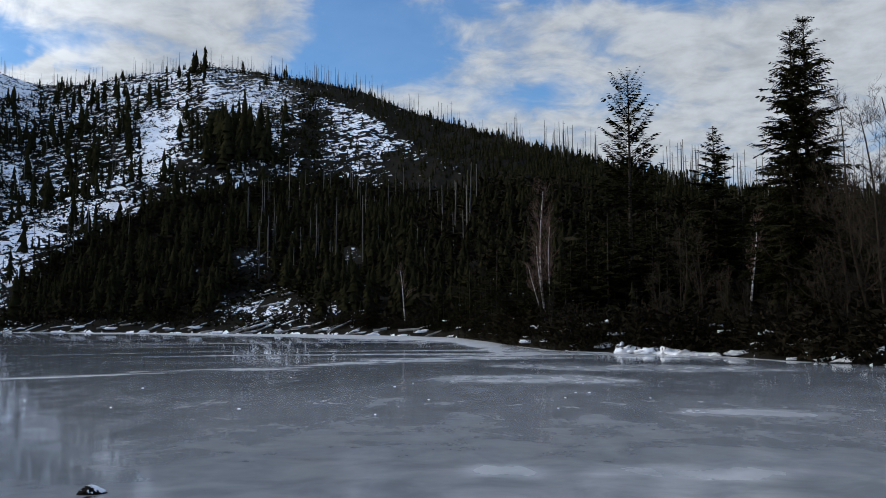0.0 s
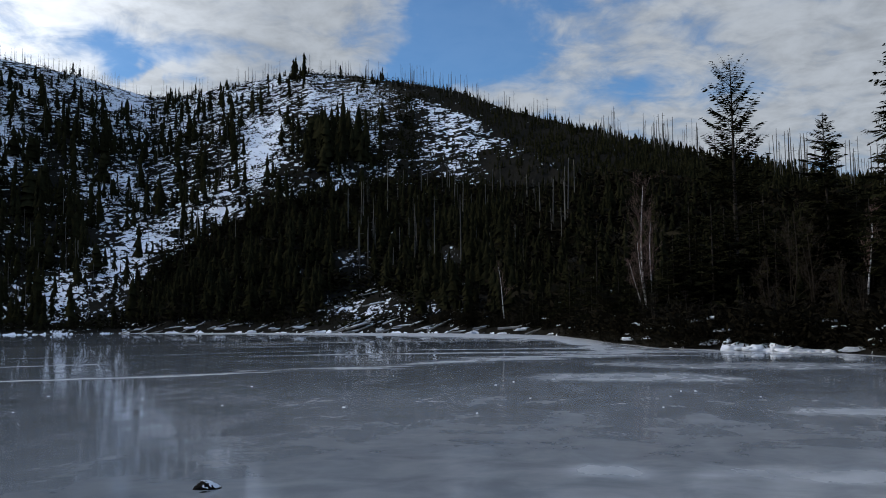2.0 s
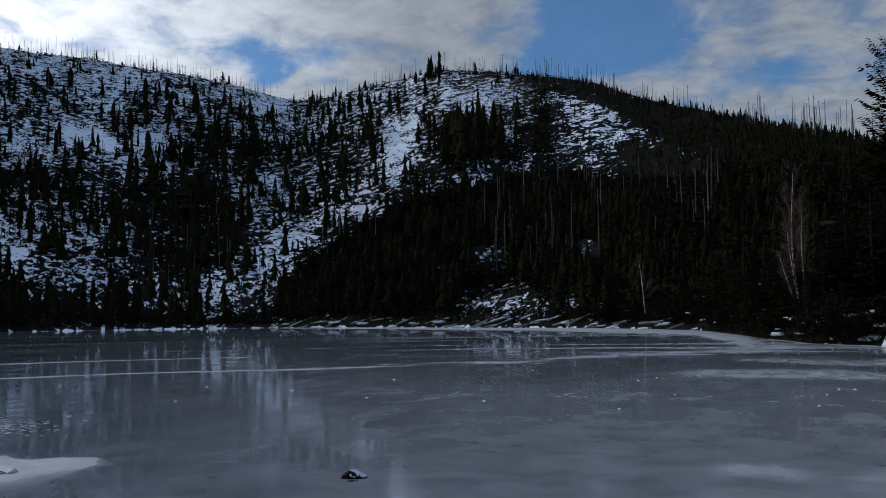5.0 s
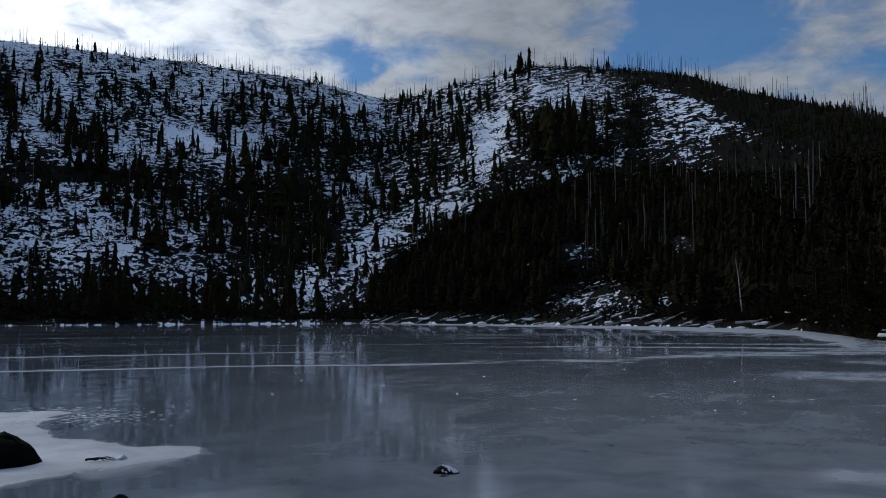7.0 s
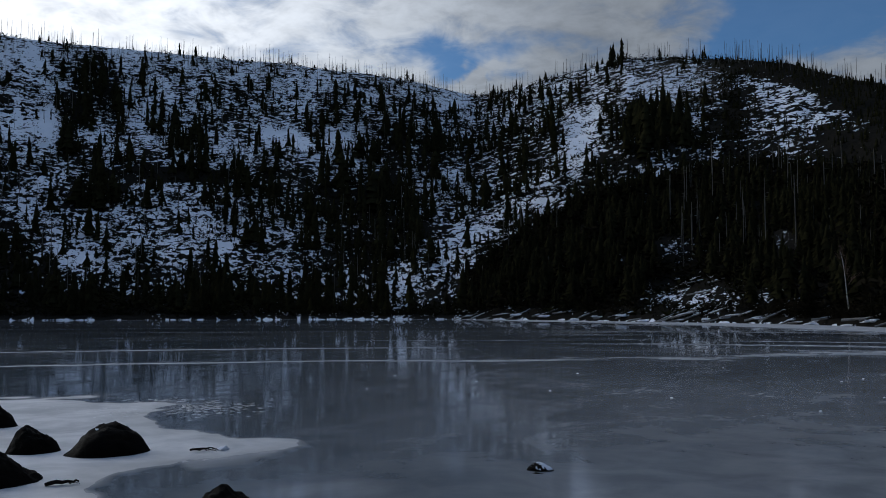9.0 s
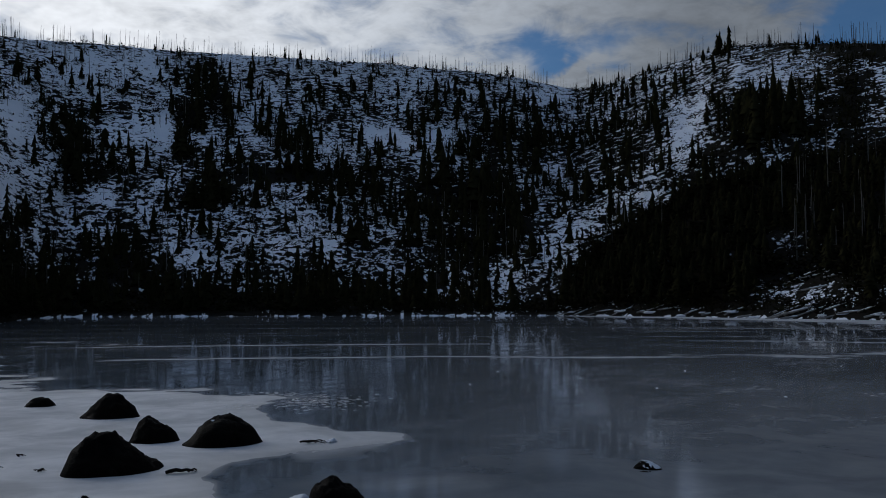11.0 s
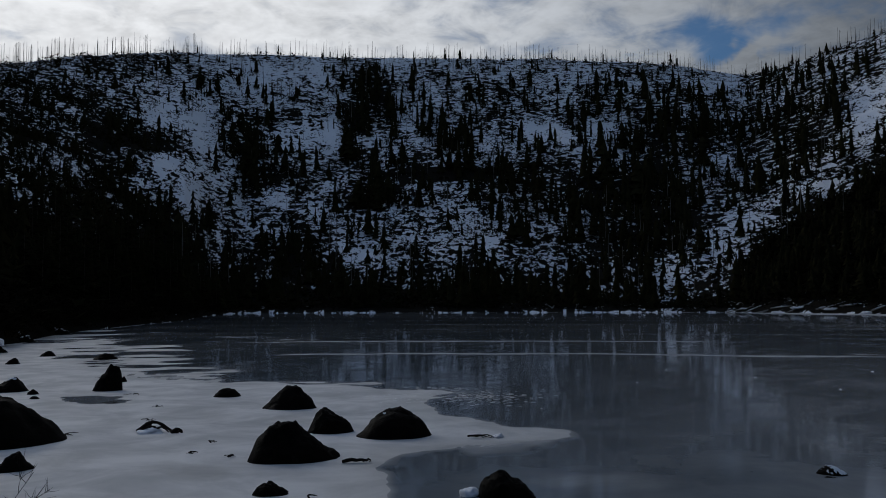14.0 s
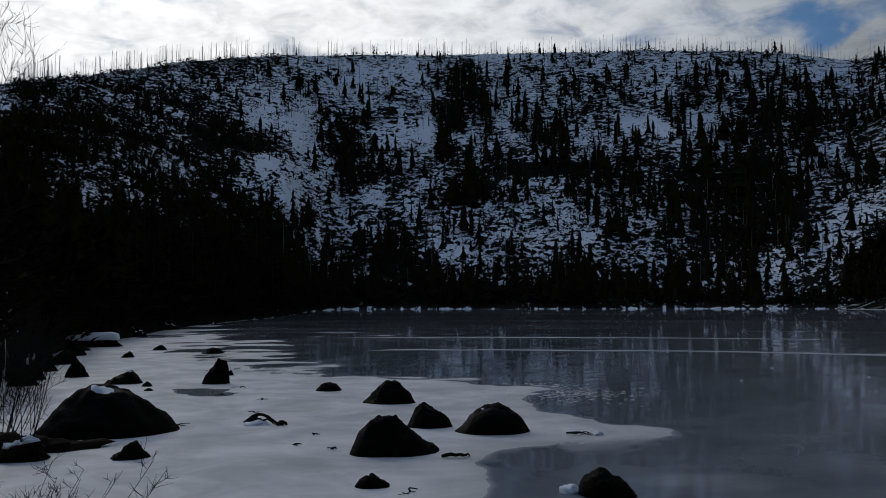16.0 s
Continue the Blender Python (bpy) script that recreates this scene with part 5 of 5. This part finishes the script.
# leafless shrubs in front of the wooded shore: three built, then copied
THIN = [bare_tree("shrub", at_turn(a, float(SHORE(a)) + 2.0), h, 480 + k, "leafless brown-twigged shrub on the wooded shore", M_GREYTWIG, M_SHRUB, 0.03, 0.6, ((0.0, 0, 1.0), (0.25, 0, 0.85), (-0.3, 0.1, 0.8)), 12, 3, 0.15, "shrub", "shore shrubs", 0.007)
        for k, (a, h) in enumerate([(-9.2, 2.6), (-18.9, 3.2), (-21.4, 2.2)])]
for k in range(30):
    a = -28.5 + 30 * ((k * 0.618 + 0.4) % 1.0)
    copy_thing(THIN[k % 3], Matrix.Translation(at_turn(a, float(SHORE(a)) + rnd.uniform(1.2, 6.0))) @ pose(0, 0, 0, 0, 0, rnd.uniform(0, 360)) @ Matrix.Scale(rnd.uniform(0.6, 1.25), 4))

# ---- sticks, roots and chips frozen into the ice ----
def stick(name, pieces, spot, turn, label, mat=None, category="stick", group=""):
    """Crooked sticks: each piece is a length, a width, a turn, a rise and a start along x."""
    root = tagged(new(name), label, category, group)
    root.matrix_basis = pose(*spot, 0, 0, turn)
    for k, (length, width, bend, rise, off) in enumerate(pieces):
        d = np.array((math.cos(radians(bend)), math.sin(radians(bend)), 0))
        pts = [np.array((off, 0, width)) + d * length * f + np.array((0.02 * math.sin(9 * f + k), 0.02 * math.cos(7 * f + k), rise * math.sin(math.pi * f))) for f in np.linspace(0, 1, 9)]
        v, f = [], []
        tube(v, f, pts, [width * (1 - 0.7 * q) * (0.85 + 0.3 * math.sin(11 * q + k) ** 2) for q in np.linspace(0, 1, 9)], 6)
        mesh_object("twig", v, f, mat or M_SHRUB, root, True)
    return root


def facing(x, y):
    return math.degrees(math.atan2(-x, y))


def crooked(name, spot, length, width, count, seed, label, arch=0.0, spread=60, category="stick", group=""):
    """A tangle of crooked, tapering twigs half frozen in."""
    rn = np.random.default_rng(seed)
    root = tagged(new(name), label, category, group)
    root.matrix_basis = pose(*spot, 0, 0, facing(spot[0], spot[1]))
    for k in range(count):
        big = 1.0 if k == 0 else rn.uniform(0.3, 0.75)
        way = radians(rn.uniform(-spread, spread) * (0.3 if k == 0 else 1.0) + (180 if k % 3 == 2 else 0))
        p = np.array((-0.5 * length if k == 0 else rn.uniform(-0.3, 0.2) * length, rn.uniform(-0.1, 0.1) * length, 0.0))
        pts, n = [], 9
        for i in range(n):
            f = i / (n - 1)
            pts.append(p + np.array((0, 0, arch * big * math.sin(math.pi * min(f * 1.15, 1.0)) + 0.01 * rn.uniform(-1, 1))))
            way += rn.normal(0, 0.28)
            p = p + np.array((math.cos(way), 0.6 * math.sin(way), 0.0)) * length * big / (n - 1)
        v, f = [], []
        tube(v, f, pts, [width * big * (1 - 0.75 * i / (n - 1)) * rn.uniform(0.7, 1.3) for i in range(n)], 6)
        mesh_object("twig", v, f, M_SHRUB, root, True)


crooked("driftwood", (-3.60, 9.15, 0), 0.12, 0.012, 3, 1, "dark scrap of bark lying on grey ice")
crooked("driftwood", (-8.0, 8.68, 0.02), 0.42, 0.016, 6, 2, "dark twigs frozen into the pale ice", 0.03)
lump("snow_bank", (-5.72, 5.98, 0), (0.2, 0.18, 0.07), M_SNOW, 504, "lump of snow leaning against a dark boulder", "snow crust", 20, rough=0.5)
lump("snow_bank", (-7.86, 8.80, 0), (0.15, 0.12, 0.05), M_SNOW, 502, "small snow crust beside frozen twigs", "snow crust", 20, rough=0.8)
crooked("tree_root", (-11.75, 5.9, 0.0), 0.55, 0.05, 3, 7, "dark arched root standing out of the ice", 0.14, 35, "root")
crooked("tree_root", (-11.42, 6.05, 0.0), 0.16, 0.045, 3, 8, "dark stub of root standing out of the ice", 0.06, 80, "root")
lump("snow_bank", (-11.72, 5.78, 0), (0.3, 0.3, 0.06), M_SNOW, 503, "low snow mound under an arched root", "snow crust", rough=0.6)
crooked("driftwood", (-7.75, 6.35, 0.02), 0.45, 0.022, 2, 9, "dark stick lying on the pale ice", 0.02, 25)
for k, (x, y, s) in enumerate([(-10.3, 5.9, 0.12), (-9.7, 5.3, 0.1), (-12.3, 4.9, 0.25), (-14.6, 7.4, 0.2), (-13.0, 6.4, 0.14), (-15.9, 7.1, 0.3), (-9.2, 5.5, 0.08), (-17.0, 7.9, 0.25), (-21.5, 9.3, 0.3), (-6.6, 4.75, 0.14)]):
    stick("driftwood", [(s, 0.012, 15 * k, 0.02, -s / 2), (s * 0.7, 0.006, 60 + 25 * k, 0.012, -0.02), (s * 0.6, 0.005, 120 + 40 * k, 0.02, 0.0)], (x, y, 0), 37 * k, "small dark twig frozen into the pale ice", group="frozen twigs")
# white chips of ice; many stand in for tiny glints on the lake
for k, (x, y) in enumerate([(-4.9, 28.4), (-1.3, 24.2), (-0.85, 25.4), (2.9, 20.6), (3.35, 22.0), (3.7, 22.0), (4.05, 25.2), (5.0, 25.5), (4.85, 20.4), (2.4, 18.1), (-1.28, 17.0), (-4.2, 18.2), (-0.3, 20.2), (-9.6, 20.2), (-12.5, 21.0), (-11.0, 17.2), (-7.0, 18.6), (-8.2, 24.0)]):
    lump("ice_chip", (x, y, 0), (0.045 + 0.02 * (k % 3), 0.04, 0.012), M_SNOW, 520 + k, "small white chip of ice, also standing for a glint", "ice chip", 30 * k, "ice chips", 0.6)

# white flakes beside the pale sheet stand in for glints on rough ice
flakes = []
for k in range(700):
    u, v = rnd.gauss(0, 0.8), rnd.gauss(0, 0.65)
    flakes.append((-12.3 + u + 0.4 * v, 12.2 + v - 0.2 * u, 0.0, rnd.uniform(0.012, 0.042), 1.2, radians(45) + rnd.uniform(-0.5, 0.5)))
FLAKE = [(np.array([(-1.0, -0.3, -0.02), (1.1, -0.25, 0.02), (0.9, 0.3, t), (-0.8, 0.35, t * 0.7), (0.0, 0.0, -0.1)]), np.array([(0, 1, 2), (0, 2, 3), (0, 4, 1), (1, 4, 2), (2, 4, 3), (3, 4, 0)])) for t in (0.06, 0.12, 0.18)]
scatter("glint_flakes", FLAKE, flakes, M_SNOW, label="small tilted white flakes standing in for glints on rough ice", category="ice flakes", kind="stuff")

# ---- the near bank with its bare shrubs ----
lump("grass_bank", (-11.35, 2.25, -0.06), (1.9, 1.3, 0.30), material("dead_grass", two_tone((0.004, 0.0034, 0.002), (0.016, 0.012, 0.007), 14.0, 0.95, 0.8, 0.05, spec=0.05)), 600, "low dark bank of dead grass at the water's edge", "grass bank", 78, rough=0.7)
rnd = random.Random(31)
for k in range(5):
    a, r = 77.4 + rnd.uniform(-0.5, 1.0), 11.3 + rnd.uniform(-0.3, 1.2)
    lump("snow_bank", (-math.sin(radians(a)) * r, math.cos(radians(a)) * r, 0.16), (rnd.uniform(0.08, 0.22), rnd.uniform(0.06, 0.14), rnd.uniform(0.03, 0.06)), M_SNOW, 610 + k, "scrap of snow caught in dead grass", "snow bank", a, "snow banks", 0.9)
SHRUB = "bare dark shrub with thin twigs"
# upright shrubs on the bank: turn, distance, height
for k, (a, r, h) in enumerate([(77.9, 11.5, 1.3), (77.0, 13.6, 1.4), (77.9, 14.0, 1.6), (77.3, 17.0, 1.7), (78.3, 11.9, 1.5), (78.4, 18.5, 2.2), (78.5, 12.6, 1.2)]):
    stems = [(rnd.uniform(-0.2, 0.15), rnd.uniform(-0.1, 0.55), rnd.uniform(0.6, 1.0)) for _ in range(5)]
    bare_tree("shrub", (-math.sin(radians(a)) * r, math.cos(radians(a)) * r, 0.3), h, 620 + k, SHRUB, M_SHRUB, M_SHRUB, 0.005, 0.75, stems, 11, 2, 0.15, "shrub", "bare shrubs", 0.0028, 0.7)
# low twigs that reach out over the ice beside the camera
for k, (a, r, h) in enumerate([(83.0, 4.4, 1.05), (81.5, 4.9, 1.0), (80.6, 5.4, 0.92)]):
    stems = [(rnd.uniform(-0.1, 0.3), rnd.uniform(0.35, 1.1), rnd.uniform(0.75, 1.0)) for _ in range(5)]
    bare_tree("shrub", (-math.sin(radians(a)) * r, math.cos(radians(a)) * r, 0.05), h, 640 + k, "bare dark shrub with long low spreading twigs", M_SHRUB, M_SHRUB, 0.0032, 0.8, stems, 9, 2, 0.3, "shrub", "bare shrubs", 0.0016, 0.6)
# the tall bare sapling whose twigs hang into the sky
bare_tree("sapling", (-math.sin(radians(83.6)) * 6.2, math.cos(radians(83.6)) * 6.2, 0.15), 3.8, 660, "tall bare sapling with fine twigs against the sky", M_SHRUB, M_SHRUB, 0.009, 0.7, ((0.0, 0.06, 1.0), (0.05, 0.1, 0.9), (0, 0.02, 0.85)), 26, 3, 0.15, "sapling", "", 0.0018, 0.8)
